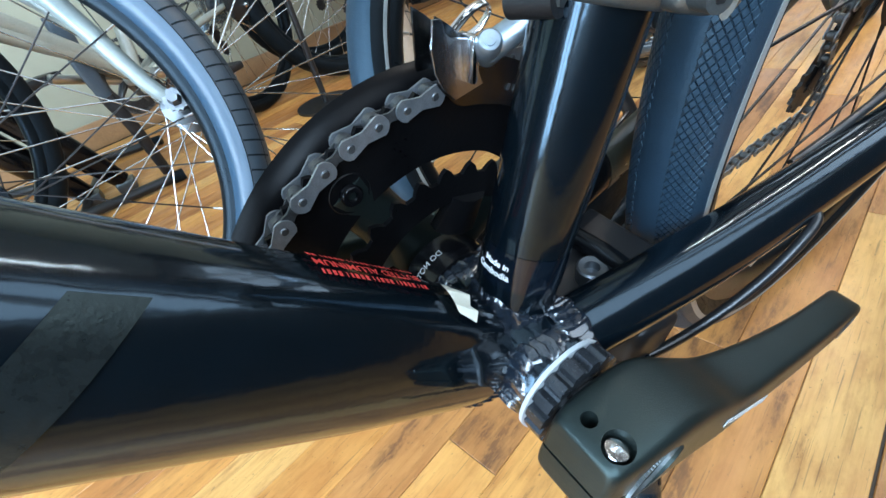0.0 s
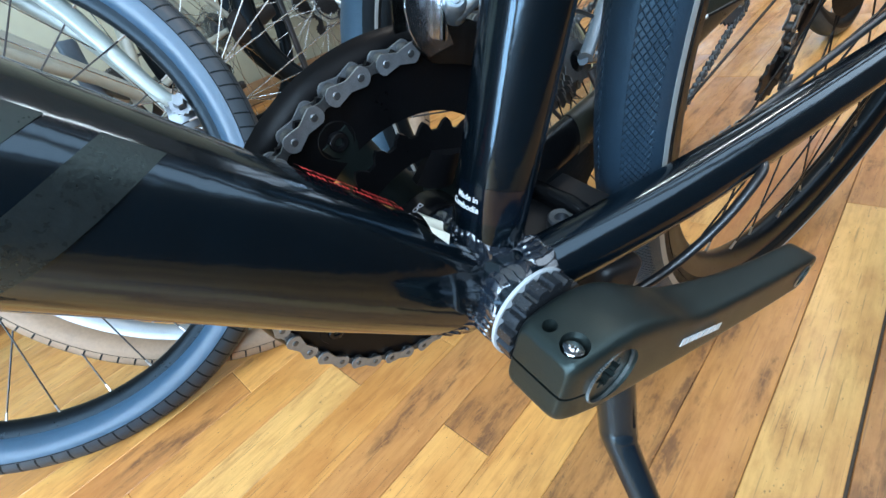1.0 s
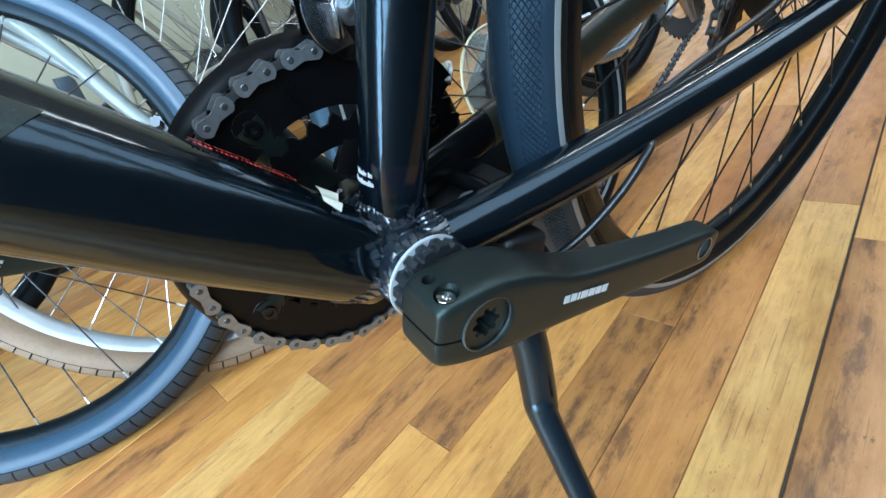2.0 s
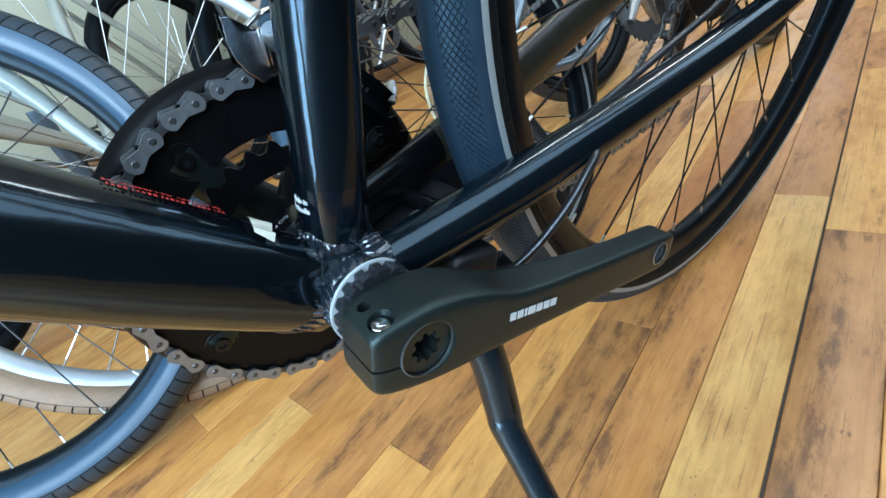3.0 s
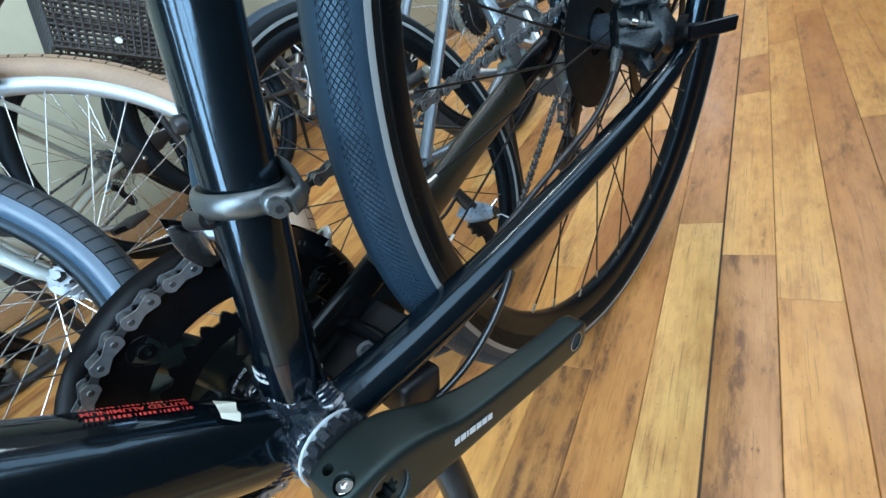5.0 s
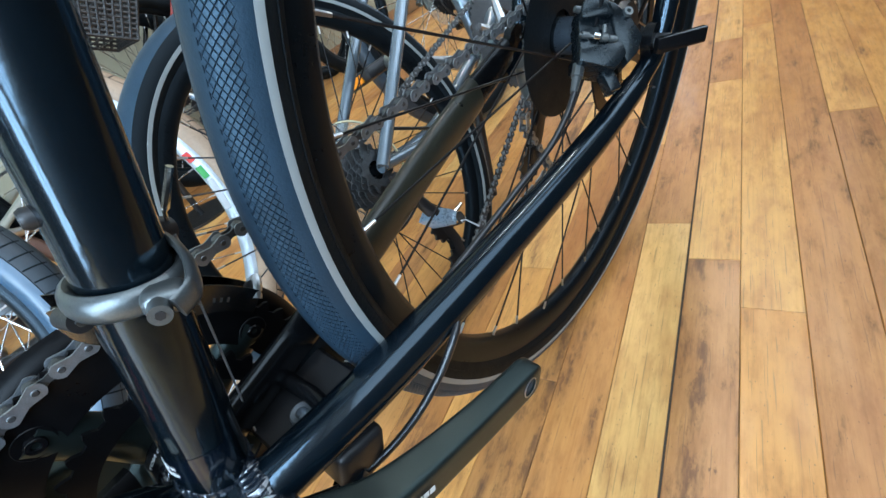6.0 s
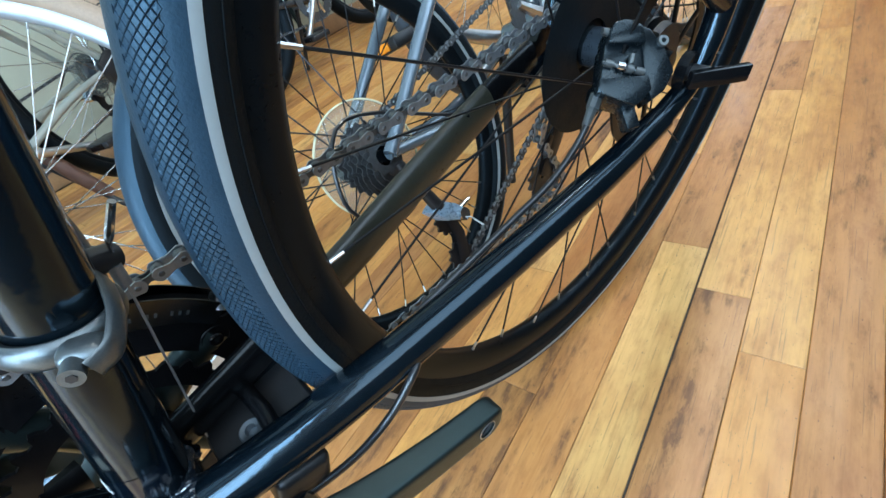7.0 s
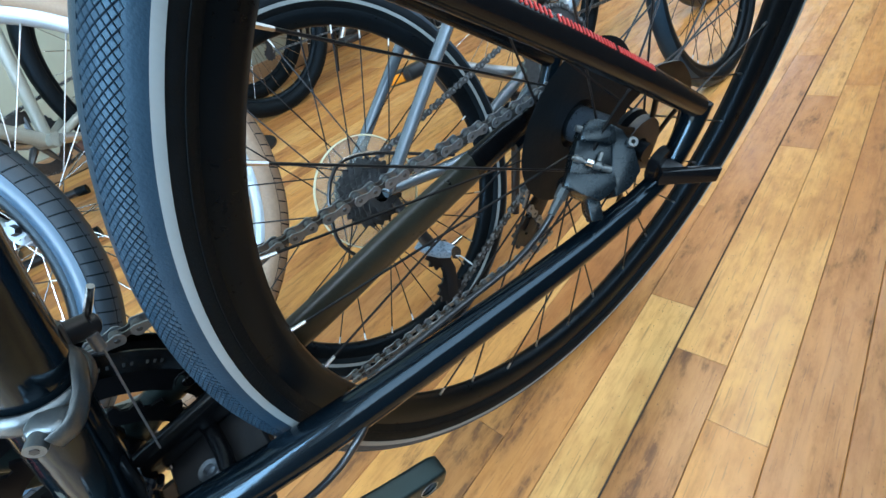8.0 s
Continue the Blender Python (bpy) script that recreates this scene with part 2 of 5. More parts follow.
        t = n.new("ShaderNodeTexNoise")
        t.inputs["Scale"].default_value, t.inputs["Detail"].default_value = 1.6, 2
        l.new(mp.outputs[0], t.inputs["Vector"])
        sc = ramp(t.outputs["Fac"], [(at - 0.015, (0, 0, 0)), (at + 0.012, (1, 1, 1))])
        c = mix("MIX", times(sc.outputs[0], 0.42), c, paint(0.12, 0.065, 0.032))
    l.new(c, b.inputs["Base Color"])
    rr = ramp(worn.outputs["Fac"], [(0.35, (0.32, 0.32, 0.32)), (0.62, (0.62, 0.62, 0.62))])
    l.new(rr.outputs[0], b.inputs["Roughness"])
    b.inputs["Coat Weight"].default_value, b.inputs["Coat Roughness"].default_value = 0.22, 0.25
    bp = n.new("ShaderNodeBump")
    bp.inputs["Strength"].default_value, bp.inputs["Distance"].default_value = 0.22, 0.001
    height = n.new("ShaderNodeMath")
    height.operation = "SUBTRACT"
    l.new(grain.outputs["Fac"], height.inputs[0]), l.new(sp.outputs[0], height.inputs[1])
    l.new(height.outputs[0], bp.inputs["Height"]), l.new(bp.outputs["Normal"], b.inputs["Normal"])
    return m


PLANK = plank_material("varnished_honey_plank", [(0.0, (0.73, 0.375, 0.108)), (0.3, (0.69, 0.325, 0.084)), (0.55, (0.77, 0.432, 0.142)), (0.8, (0.66, 0.300, 0.076)), (1.0, (0.74, 0.385, 0.112))], 0.555)
PLANK_BROWN = plank_material("varnished_brown_plank", [(0.0, (0.55, 0.238, 0.066)), (0.35, (0.58, 0.250, 0.066)), (0.7, (0.51, 0.222, 0.067)), (1.0, (0.56, 0.255, 0.072))], 0.495)
PLANK_WORN = plank_material("worn_stained_plank", [(0.0, (0.50, 0.222, 0.064)), (1.0, (0.55, 0.250, 0.072))], 0.425)


# ---- building helpers ----
def finish(bm, name, mats, smooth=40):
    me = bpy.data.meshes.new(name)
    bmesh.ops.recalc_face_normals(bm, faces=bm.faces)
    bm.to_mesh(me)
    bm.free()
    for m in mats if isinstance(mats, (list, tuple)) else [mats]:
        me.materials.append(m)
    if smooth:
        me.polygons.foreach_set("use_smooth", [True] * len(me.polygons))
        me.set_sharp_from_angle(angle=radians(smooth))
    return me


def part(name, bm, material, parent, label="", at=None, smooth=40):
    """Links a bmesh (or a ready mesh) as one mesh object under a thing or a part."""
    me = finish(bm, name, material, smooth) if isinstance(bm, bmesh.types.BMesh) else bm
    ob = new(name, me)
    ob.parent = parent
    if at is not None:
        ob.matrix_local = at if isinstance(at, Matrix) else Matrix.Translation(at)
    return tagged(ob, label=label)


def spline(pts, n=6):
    """Catmull-Rom through the points (tuples of any length)."""
    p = [np.array(q, float) for q in pts]
    p = [2 * p[0] - p[1]] + p + [2 * p[-1] - p[-2]]
    out = []
    for i in range(1, len(p) - 2):
        a, b, c, d = p[i - 1:i + 3]
        for k in range(n):
            t = k / n
            out.append(0.5 * (2 * b + (c - a) * t + (2 * a - 5 * b + 4 * c - d) * t * t + (3 * b - a - 3 * c + d) * t ** 3))
    out.append(p[-2])
    return [tuple(float(v) for v in q) for q in out]


def sweep(bm, pts, radii, seg=12, cap=True, side=None, flat=1.0, mi=0):
    """A tube along pts; radii one number or one each. flat: height over width, across the direction side."""
    pts = [Vector(p[:3]) for p in pts]
    if not hasattr(radii, "__len__"):
        radii = [radii] * len(pts)
    radii = [float(r) for r in radii]
    ref = Vector(side) if side else Vector((0.123, 0.956, 0.271))
    rings = []
    for i, p in enumerate(pts):
        d = (pts[min(i + 1, len(pts) - 1)] - pts[max(i - 1, 0)]).normalized()
        a = (ref - d * ref.dot(d)).normalized()
        b = d.cross(a)
        ref = a
        ring = []
        for k in range(seg):
            w = 2 * math.pi * k / seg
            ring.append(bm.verts.new(p + radii[i] * (math.cos(w) * a + flat * math.sin(w) * b)))
        rings.append(ring)
    for r, s in zip(rings, rings[1:]):
        for k in range(seg):
            f = bm.faces.new((r[k], r[(k + 1) % seg], s[(k + 1) % seg], s[k]))
            f.material_index = mi
    if cap:
        for r in (rings[0][::-1], rings[-1]):
            bm.faces.new(r).material_index = mi
    return bm


def tube(pts, radii, seg=12, n=0, **k):
    if n:
        if hasattr(radii, "__len__"):
            q = spline([(*p, r) for p, r in zip(pts, radii)], n)
            pts, radii = [a[:3] for a in q], [a[3] for a in q]
        else:
            pts = spline(pts, n)
    return sweep(bmesh.new(), pts, radii, seg, **k)


def lathe(bm, prof, seg=48, closed=False, c=(0, 0, 0), mi=0, start=0.0):
    """Turns a profile of (radius, y) round the y axis through c."""
    rings = []
    for r, y in prof:
        rings.append([bm.verts.new((c[0] + r * math.cos(start + 2 * math.pi * k / seg), c[1] + y, c[2] + r * math.sin(start + 2 * math.pi * k / seg))) for k in range(seg)] if r > 1e-6 else [bm.verts.new((c[0], c[1] + y, c[2]))])
    n = len(rings)
    for i in range(n if closed else n - 1):
        a, b = rings[i], rings[(i + 1) % n]
        for k in range(seg):
            k2 = (k + 1) % seg
            if len(a) == 1 and len(b) == 1:
                continue
            v = (a[0], b[k2], b[k]) if len(a) == 1 else (a[k], a[k2], b[0]) if len(b) == 1 else (a[k], a[k2], b[k2], b[k])
            bm.faces.new(v).material_index = mi
    return bm


def plate(bm, outline, y0, y1, holes=(), mi=0):
    """A plate in the x-z plane from an outline, between y0 and y1."""
    lo = [bm.verts.new((x, y0, z)) for x, z in outline]
    hi = [bm.verts.new((x, y1, z)) for x, z in outline]
    n = len(outline)
    bm.faces.new(lo).material_index = mi
    bm.faces.new(hi[::-1]).material_index = mi
    for i in range(n):
        bm.faces.new((lo[i], hi[i], hi[(i + 1) % n], lo[(i + 1) % n])).material_index = mi
    return bm


def annulus(bm, outer, inner, y0, y1, mi=0):
    """A flat ring between two outlines with the same number of points."""
    n = len(outer)
    v = [[bm.verts.new((x, y, z)) for x, z in o] for y in (y0, y1) for o in (outer, inner)]
    for i in range(n):
        j = (i + 1) % n
        for a, b in ((0, 1), (1, 3), (3, 2), (2, 0)):
            bm.faces.new((v[a][i], v[a][j], v[b][j], v[b][i])).material_index = mi
    return bm


def circle(r, n, start=0.0):
    return [(r * math.cos(start + 2 * math.pi * k / n), r * math.sin(start + 2 * math.pi * k / n)) for k in range(n)]


def toothed(r, teeth, depth, per=6, start=0.0):
    """The outline of a sprocket: rounded valleys, narrow tips."""
    out = []
    for k in range(teeth * per):
        a = start + 2 * math.pi * k / (teeth * per)
        w = math.cos(2 * math.pi * k / per)
        out.append(((r + depth * (max(w, -0.55) + 0.1)) * math.cos(a), (r + depth * (max(w, -0.55) + 0.1)) * math.sin(a)))
    return out


def block(bm, sx, sy, sz, m=Matrix(), bevel=0.0, seg=2, mi=0):
    g = bmesh.ops.create_cube(bm, size=1, matrix=m @ Matrix.Diagonal((sx, sy, sz, 1)))
    if bevel:
        e = list({e for v in g["verts"] for e in v.link_edges})
        f = bmesh.ops.bevel(bm, geom=e, offset=bevel, segments=seg, affect="EDGES", profile=0.5)["faces"]
        for q in f:
            q.material_index = mi
    return bm


def carve(ob, cutters):
    """Cuts closed bmeshes out of a mesh object, for good."""
    bpy.context.view_layer.update()
    for bm in cutters:
        me = finish(bm, "cut", ob.data.materials[0], 0)
        c = new("cut", me)
        c.matrix_world = ob.matrix_world
        mod = ob.modifiers.new("cut", "BOOLEAN")
        mod.object, mod.operation, mod.solver = c, "DIFFERENCE", "EXACT"
        bpy.context.view_layer.update()
        res = bpy.data.meshes.new_from_object(ob.evaluated_get(bpy.context.evaluated_depsgraph_get()))
        ob.modifiers.clear()
        ob.data = res
        bpy.data.objects.remove(c)
    ob.data.set_sharp_from_angle(angle=radians(35))


def text_mesh(words, size, material, parent, m, depth=0.0002, name="lettering", label=""):
    cu = bpy.data.curves.new(name, "FONT")
    cu.body, cu.size, cu.extrude, cu.align_x, cu.align_y = words, size, depth, "LEFT", "CENTER"
    cu.resolution_u, cu.offset = 3, size * 0.018
    tmp = new(name, cu)
    bpy.context.view_layer.update()
    me = bpy.data.meshes.new_from_object(tmp.evaluated_get(bpy.context.evaluated_depsgraph_get()))
    bpy.data.objects.remove(tmp)
    me.materials.clear()
    me.materials.append(material)
    ob = new(name, me)
    ob.parent = parent
    ob.matrix_local = m
    return tagged(ob, label=label)


def empty(name, m, label, category, group=""):
    ob = new(name)
    ob.empty_display_size = 0.1
    ob.matrix_world = m
    return tagged(ob, label=label, category=category, group=group)

# ---- the room ----
TURN = 0.2118  # the planks' direction against x
CU, SU = math.cos(TURN), math.sin(TURN)
ROOM = Matrix.Rotation(TURN, 4, "Z")  # u along the planks, v across
# V0: unseen south wall, placed near to shorten the floor mirrored in the tubes
U0, U1, V0, V1, HIGH = -2.4, 5.0, -0.57, 2.0, 2.9


def slab(name, u0, u1, v0, v1, z0, z1, material, label, kind="structure", bevel=0.0):
    bm = block(bmesh.new(), u1 - u0, v1 - v0, z1 - z0, Matrix.Translation(((u0 + u1) / 2, (v0 + v1) / 2, (z0 + z1) / 2)), bevel)
    ob = new(name, finish(bm, name, material, 0 if not bevel else 40))
    ob.matrix_world = ROOM
    return tagged(ob, label=label, kind=kind)


floor_base = slab("floor", U0, U1, V0, V1, -0.12, -0.0019, JOINT, "floor of old varnished honey-coloured narrow wooden boards")
slab("ceiling", U0 - 0.2, U1 + 0.2, V0 - 0.2, V1 + 0.2, HIGH, HIGH + 0.15, CEIL, "plain white painted shop ceiling")
slab("wall_north", U0, U1, V1, V1 + 0.15, -0.12, HIGH, WALL, "cream painted plaster wall behind the bicycles")
slab("baseboard", U0, U1, V1 - 0.018, V1 - 0.001, 0.0, 0.09, SKIRT, "brown varnished wooden baseboard along the wall", bevel=0.004)


def window_wall(name, along, low, high, holes, at, label):
    """A wall with openings cut through it: along u (south) or along v (west)."""
    edges = [low] + [e for a, b, _, _ in holes for e in (a, b)] + [high]
    bm = bmesh.new()

    def piece(a, b, z0, z1):
        if along == "u":
            block(bm, b - a, 0.15, z1 - z0, Matrix.Translation(((a + b) / 2, at, (z0 + z1) / 2)))
        else:
            block(bm, 0.15, b - a, z1 - z0, Matrix.Translation((at, (a + b) / 2, (z0 + z1) / 2)))

    for i in range(0, len(edges), 2):
        piece(edges[i], edges[i + 1], -0.12, HIGH)
    for a, b, z0, z1 in holes:
        piece(a, b, -0.12, z0), piece(a, b, z1, HIGH)
    ob = new(name, finish(bm, name, DARK_WALL, 0))
    ob.matrix_world = ROOM
    return tagged(ob, label=label, kind="structure")


def window(name, along, a, b, z0, z1, at, bars):
    root = new(name)
    root.matrix_world = ROOM
    tagged(root, label="large white-framed window out of view, with clear panes", kind="structure")
    def bar(p, q, za, zb, nm="window_frame"):
        bm = bmesh.new()
        if along == "u":
            block(bm, q - p, 0.07, zb - za, Matrix.Translation(((p + q) / 2, at, (za + zb) / 2)), 0.006)
        else:
            block(bm, 0.07, q - p, zb - za, Matrix.Translation((at, (p + q) / 2, (za + zb) / 2)), 0.006)
        part(nm, bm, FRAME_W, root)
    w = 0.06
    bar(a, b, z0, z0 + w), bar(a, b, z1 - w, z1), bar(a, a + w, z0 + w, z1 - w), bar(b - w, b, z0 + w, z1 - w)
    for i in range(1, bars):
        c = a + (b - a) * i / bars
        bar(c - w / 2, c + w / 2, z0 + w, z1 - w, "mullion")


WEST = [(-0.40, 0.84, 0.06, 1.95)]
# EAST: made-up opening for the added east lamp
EAST = [(0.0, 1.8, 0.9, 2.5)]
SOUTH = [(-2.32, -0.44, 0.50, 2.10), (-0.30, 2.50, 0.62, 2.65)]
# none of these three walls is in view; they shape light and reflections
window_wall("wall_south", "u", U0, U1, SOUTH, V0 - 0.075, "unseen dark wall with windows, set close to limit floor reflections")
window_wall("wall_west", "v", V0 - 0.15, V1 + 0.15, WEST, U0 - 0.075, "unseen dark wall with a wide window")
window_wall("wall_east", "v", V0 - 0.15, V1 + 0.15, EAST, U1 + 0.075, "unseen dark wall with a window")
window("window_1", "v", *WEST[0], U0 - 0.075, 4)
window("added_east_window", "v", *EAST[0], U1 + 0.075, 3)
window("window_3", "u", *SOUTH[0], V0 - 0.075, 4)
window("window_4", "u", *SOUTH[1], V0 - 0.075, 3)


def ceiling_lamp(u):
    ob = empty("ceiling_light", ROOM @ Matrix.Translation((u, -0.25, 2.9)), "long white tube light fixed under the ceiling", "ceiling light", "tube lights")
    part("housing", block(bmesh.new(), 1.24, 0.13, 0.05, Matrix.Translation((0, 0, -0.03)), 0.006, 2), FRAME_W, ob)
    part("diffuser", block(bmesh.new(), 1.2, 0.10, 0.03, Matrix.Translation((0, 0, -0.068)), 0.008, 2), LAMP_ON, ob, "lit white diffuser")


for u in (1.75, 3.15):
    ceiling_lamp(u)


# ---- wheels ----
def torus_point(R, rt, a, f):
    """a round the wheel, f from the crown towards -y."""
    r = R - rt + rt * math.cos(f)
    return Vector((r * math.cos(a), -rt * math.sin(f), r * math.sin(a)))


def band(R, rt, f0, f1, steps=10, seg=128, lift=0.0, thick=0.0):
    """A strip of the tyre's skin between two section angles (degrees)."""
    bm = bmesh.new()
    prof = []
    for i in range(steps + 1):
        f = radians(f0 + (f1 - f0) * i / steps)
        prof.append((R - rt + (rt + lift) * math.cos(f), -(rt + lift) * math.sin(f)))
    if thick:
        for i in range(steps, -1, -1):
            f = radians(f0 + (f1 - f0) * i / steps)
            prof.append((R - rt + (rt + lift - thick) * math.cos(f), -(rt + lift - thick) * math.sin(f)))
    return lathe(bm, prof, seg, closed=bool(thick))


def spoke_mesh(rh, yh, rr, yr, swing, thick, mats, nipple=0.0095):
    """One spoke that ends at angle 0 of the rim, with its nipple."""
    bm = bmesh.new()
    p = Vector((rh * math.cos(swing), yh, rh * math.sin(swing)))
    q = Vector((rr, yr, 0))
    d = (q - p).normalized()
    sweep(bm, [p, q - d * nipple * 0.9], thick, 5)
    sweep(bm, [q - d * nipple, q - d * nipple * 0.3, q + d * 0.004], [thick * 1.25, thick * 1.4, thick * 1.6], 6, mi=1)
    return finish(bm, "spoke", mats)


def make_wheel(name, parent, at, R, rt, tyre_mats, rim_mats, spoke_mats, label, n=32, first=0.0, rim_in=None, rim_w=0.012, disc=0.0, tread="plain", whitewall=None, hub_r=0.016, flange=0.026, cross=65, seg=128):
    bead = R - rt * 1.72
    rin = rim_in or bead - 0.02
    bm = lathe(bmesh.new(), [(bead + 0.003, -rim_w), (bead + 0.004, -rim_w + 0.002), (bead - 0.006, -rim_w + 0.003), (bead - 0.008, 0.0), (bead - 0.006, rim_w - 0.003), (bead + 0.004, rim_w - 0.002), (bead + 0.003, rim_w),
                             (bead - 0.006, rim_w), (rin + 0.006, rim_w * 0.8), (rin + 0.001, rim_w * 0.4), (rin, 0), (rin + 0.001, -rim_w * 0.4), (rin + 0.006, -rim_w * 0.8), (bead - 0.006, -rim_w)], seg, closed=True)
    wheel = part(name, bm, rim_mats, parent, label, at)
    if tread == "diamond":
        # casing between the blocks carries the grooves' shade as a darker colour
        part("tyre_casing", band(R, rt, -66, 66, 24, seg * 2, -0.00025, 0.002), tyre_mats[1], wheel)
        part("crown", band(R, rt, -20, 20, 10, seg * 2, 0.0002, 0.002), tyre_mats[0], wheel, "smooth slate-blue crown of the tyre")
        for s in (1, -1):
            part("shoulder", band(R, rt, s * 63, s * 84.5, 6, seg * 2, 0.0002, 0.002), tyre_mats[0], wheel)
            part("reflective_strip", band(R, rt, s * 84.5, s * 97.0, 4, seg * 2, 0.0004, 0.002), STRIPE, wheel, "pale grey reflective strip")
            part("sidewall", band(R, rt, s * 97.0, s * 150, 8, seg * 2, 0, 0.002), tyre_mats[2], wheel, "plain black sidewall")
            part("bead_line", band(R, rt, s * 118, s * 121, 2, seg * 2, 0.0005, 0.001), tyre_mats[2], wheel)
        verts, faces = [], []
        count = 470
        for j in [q for q in range(-11, 12) if abs(q) > 2]:
            f = radians(math.copysign(23.0 + 4.8 * (abs(j) - 3), j))
            for i in range(count):
                a = 2 * math.pi * (i + 0.5 * (j % 2)) / count
                da, df = 0.00223 / R, 0.00160 / rt
                base = len(verts)
                for up, k in ((-0.0005, 1.0), (0.00018, 0.93), (0.00042, 0.74)):
                    for x, y in ((da, 0), (0, df), (-da, 0), (0, -df)):
                        p = torus_point(R, rt, a + x * k, f + y * k)
                        c = Vector(((R - rt) * math.cos(a), 0, (R - rt) * math.sin(a)))
                        verts.append(p + (p - c).normalized() * up)
                faces += [(base + 8, base + 9, base + 10, base + 11)] + [(base + o + q, base + o + (q + 1) % 4, base + o + 4 + (q + 1) % 4, base + o + 4 + q) for o in (0, 4) for q in range(4)]
        me = bpy.data.meshes.new("tread_block")
        me.from_pydata([tuple(v) for v in verts], [], faces)
        me.materials.append(tyre_mats[0])
        tagged(part("tread", me, None, wheel, "slate-blue diamond tread blocks"), kind="stuff")
    else:
        w = whitewall or (70, 70)
        part("tyre", band(R, rt, -w[0], w[0], 14, seg, 0, 0.002), tyre_mats[0], wheel)
        for s in (1, -1):
            part("sidewall", band(R, rt, s * (w[0] - 0.5), s * 152, 8, seg, -0.0001, 0.002), tyre_mats[1], wheel)
        if tread == "sipes":
            # slanting cuts across the shoulders
            verts, faces = [], []
            count = 110
            for s in (1, -1):
                for i in range(count):
                    a = 2 * math.pi * (i + (0.5 if s < 0 else 0)) / count
                    steps = 5
                    base = len(verts)
                    for k in range(steps + 1):
                        f = s * radians(w[0] * (0.22 + 0.72 * k / steps))
                        for e in (-1, 1):
                            p = torus_point(R, rt + 0.0004, a + 0.010 * k / steps + e * 0.0011 / R, f)
                            verts.append(p)
                    faces += [(base + 2 * k, base + 2 * k + 1, base + 2 * k + 3, base + 2 * k + 2) for k in range(steps)]
                    base = len(verts)
            for f in (0.38 * w[0], -0.38 * w[0], 0.97 * w[0], -0.97 * w[0]):
                base = len(verts)
                for k in range(seg):
                    for e in (-1.1, 1.1):
                        verts.append(torus_point(R, rt + 0.0004, 2 * math.pi * k / seg, radians(f + e)))
                faces += [(base + 2 * k, base + 2 * k + 1, base + 2 * ((k + 1) % seg) + 1, base + 2 * ((k + 1) % seg)) for k in range(seg)]
            me = bpy.data.meshes.new("tread_groove")
            me.from_pydata([tuple(v) for v in verts], [], faces)
            me.materials.append(SIDEWALL)
            tagged(part("tread_groove", me, None, wheel, "fine dark cuts across the tread"), kind="stuff")
    kinds = {}
    for i in range(n):
        side, lead = (1 if i % 2 else -1), (1 if i // 2 % 2 else -1)
        if (side, lead) not in kinds:
            kinds[side, lead] = spoke_mesh(flange, side * 0.028, rin, side * 0.002, lead * radians(cross), 0.00095, spoke_mats)
        a = first + 2 * math.pi * i / n
        part("spoke", kinds[side, lead], None, wheel, at=Matrix.Rotation(-a, 4, "Y"))
    hub = lathe(bmesh.new(), [(0, -0.05), (0.008, -0.05), (0.008, -0.036), (hub_r, -0.035), (flange + 0.003, -0.031), (flange + 0.003, -0.027), (hub_r, -0.022), (hub_r * 0.9, 0), (hub_r, 0.022), (flange + 0.003, 0.027), (flange + 0.003, 0.031), (hub_r, 0.035), (0.008, 0.036), (0.008, 0.05), (0, 0.05)], 32)
    part("hub", hub, RIM if spoke_mats[0] is SPOKE_B else HUB_ALLOY, wheel)
    return wheel


def cassette(parent, radii, y0, gap, material, thick=0.0018):
    for i, (r, t) in enumerate(radii):
        bm = annulus(bmesh.new(), toothed(r, t, 0.0026), circle(max(r - 0.011, 0.012), t * 6), y0 + i * gap, y0 + i * gap + thick)
        part("sprocket", bm, material, parent)


def sprockets(low, high, count):
    ts = [round(low + (high - low) * (i / (count - 1)) ** 1.25) for i in range(count)]
    return [(t * 0.0127 / (2 * math.pi), t) for t in ts]


# ---- chain ----
def link_meshes(mats):
    made = []
    for outer in (True, False):
        bm = bmesh.new()
        y = 0.0034 if outer else 0.0016
        pr, waist = (0.0045, 0.0025) if outer else (0.0036, 0.0018)
        out = []
        for s in (1, -1):
            for k in range(9):
                a = radians(-75 + 150 * k / 8)
                out.append((s * 0.00635 + s * pr * math.cos(a), s * pr * math.sin(a)))
            out.append((0.0, s * waist))
        for sgn in (1, -1):
            plate(bm, out, sgn * y, sgn * (y + 0.0010))
        for s in (1, -1):
            c = (s * 0.00635, 0, 0)
            if outer:
                lathe(bm, [(0, -y - 0.0015), (0.0013, -y - 0.0015), (0.0017, -y - 0.0011), (0.0017, y + 0.0011), (0.0013, y + 0.0015), (0, y + 0.0015)], 10, c=c, mi=1)
            else:
                lathe(bm, [(0.002, -y), (0.0038, -y), (0.0038, y), (0.002, y)], 12, c=c, mi=1)
        made.append(finish(bm, "chain_link", mats if outer else [mats[1], mats[1]], 35))
    return made


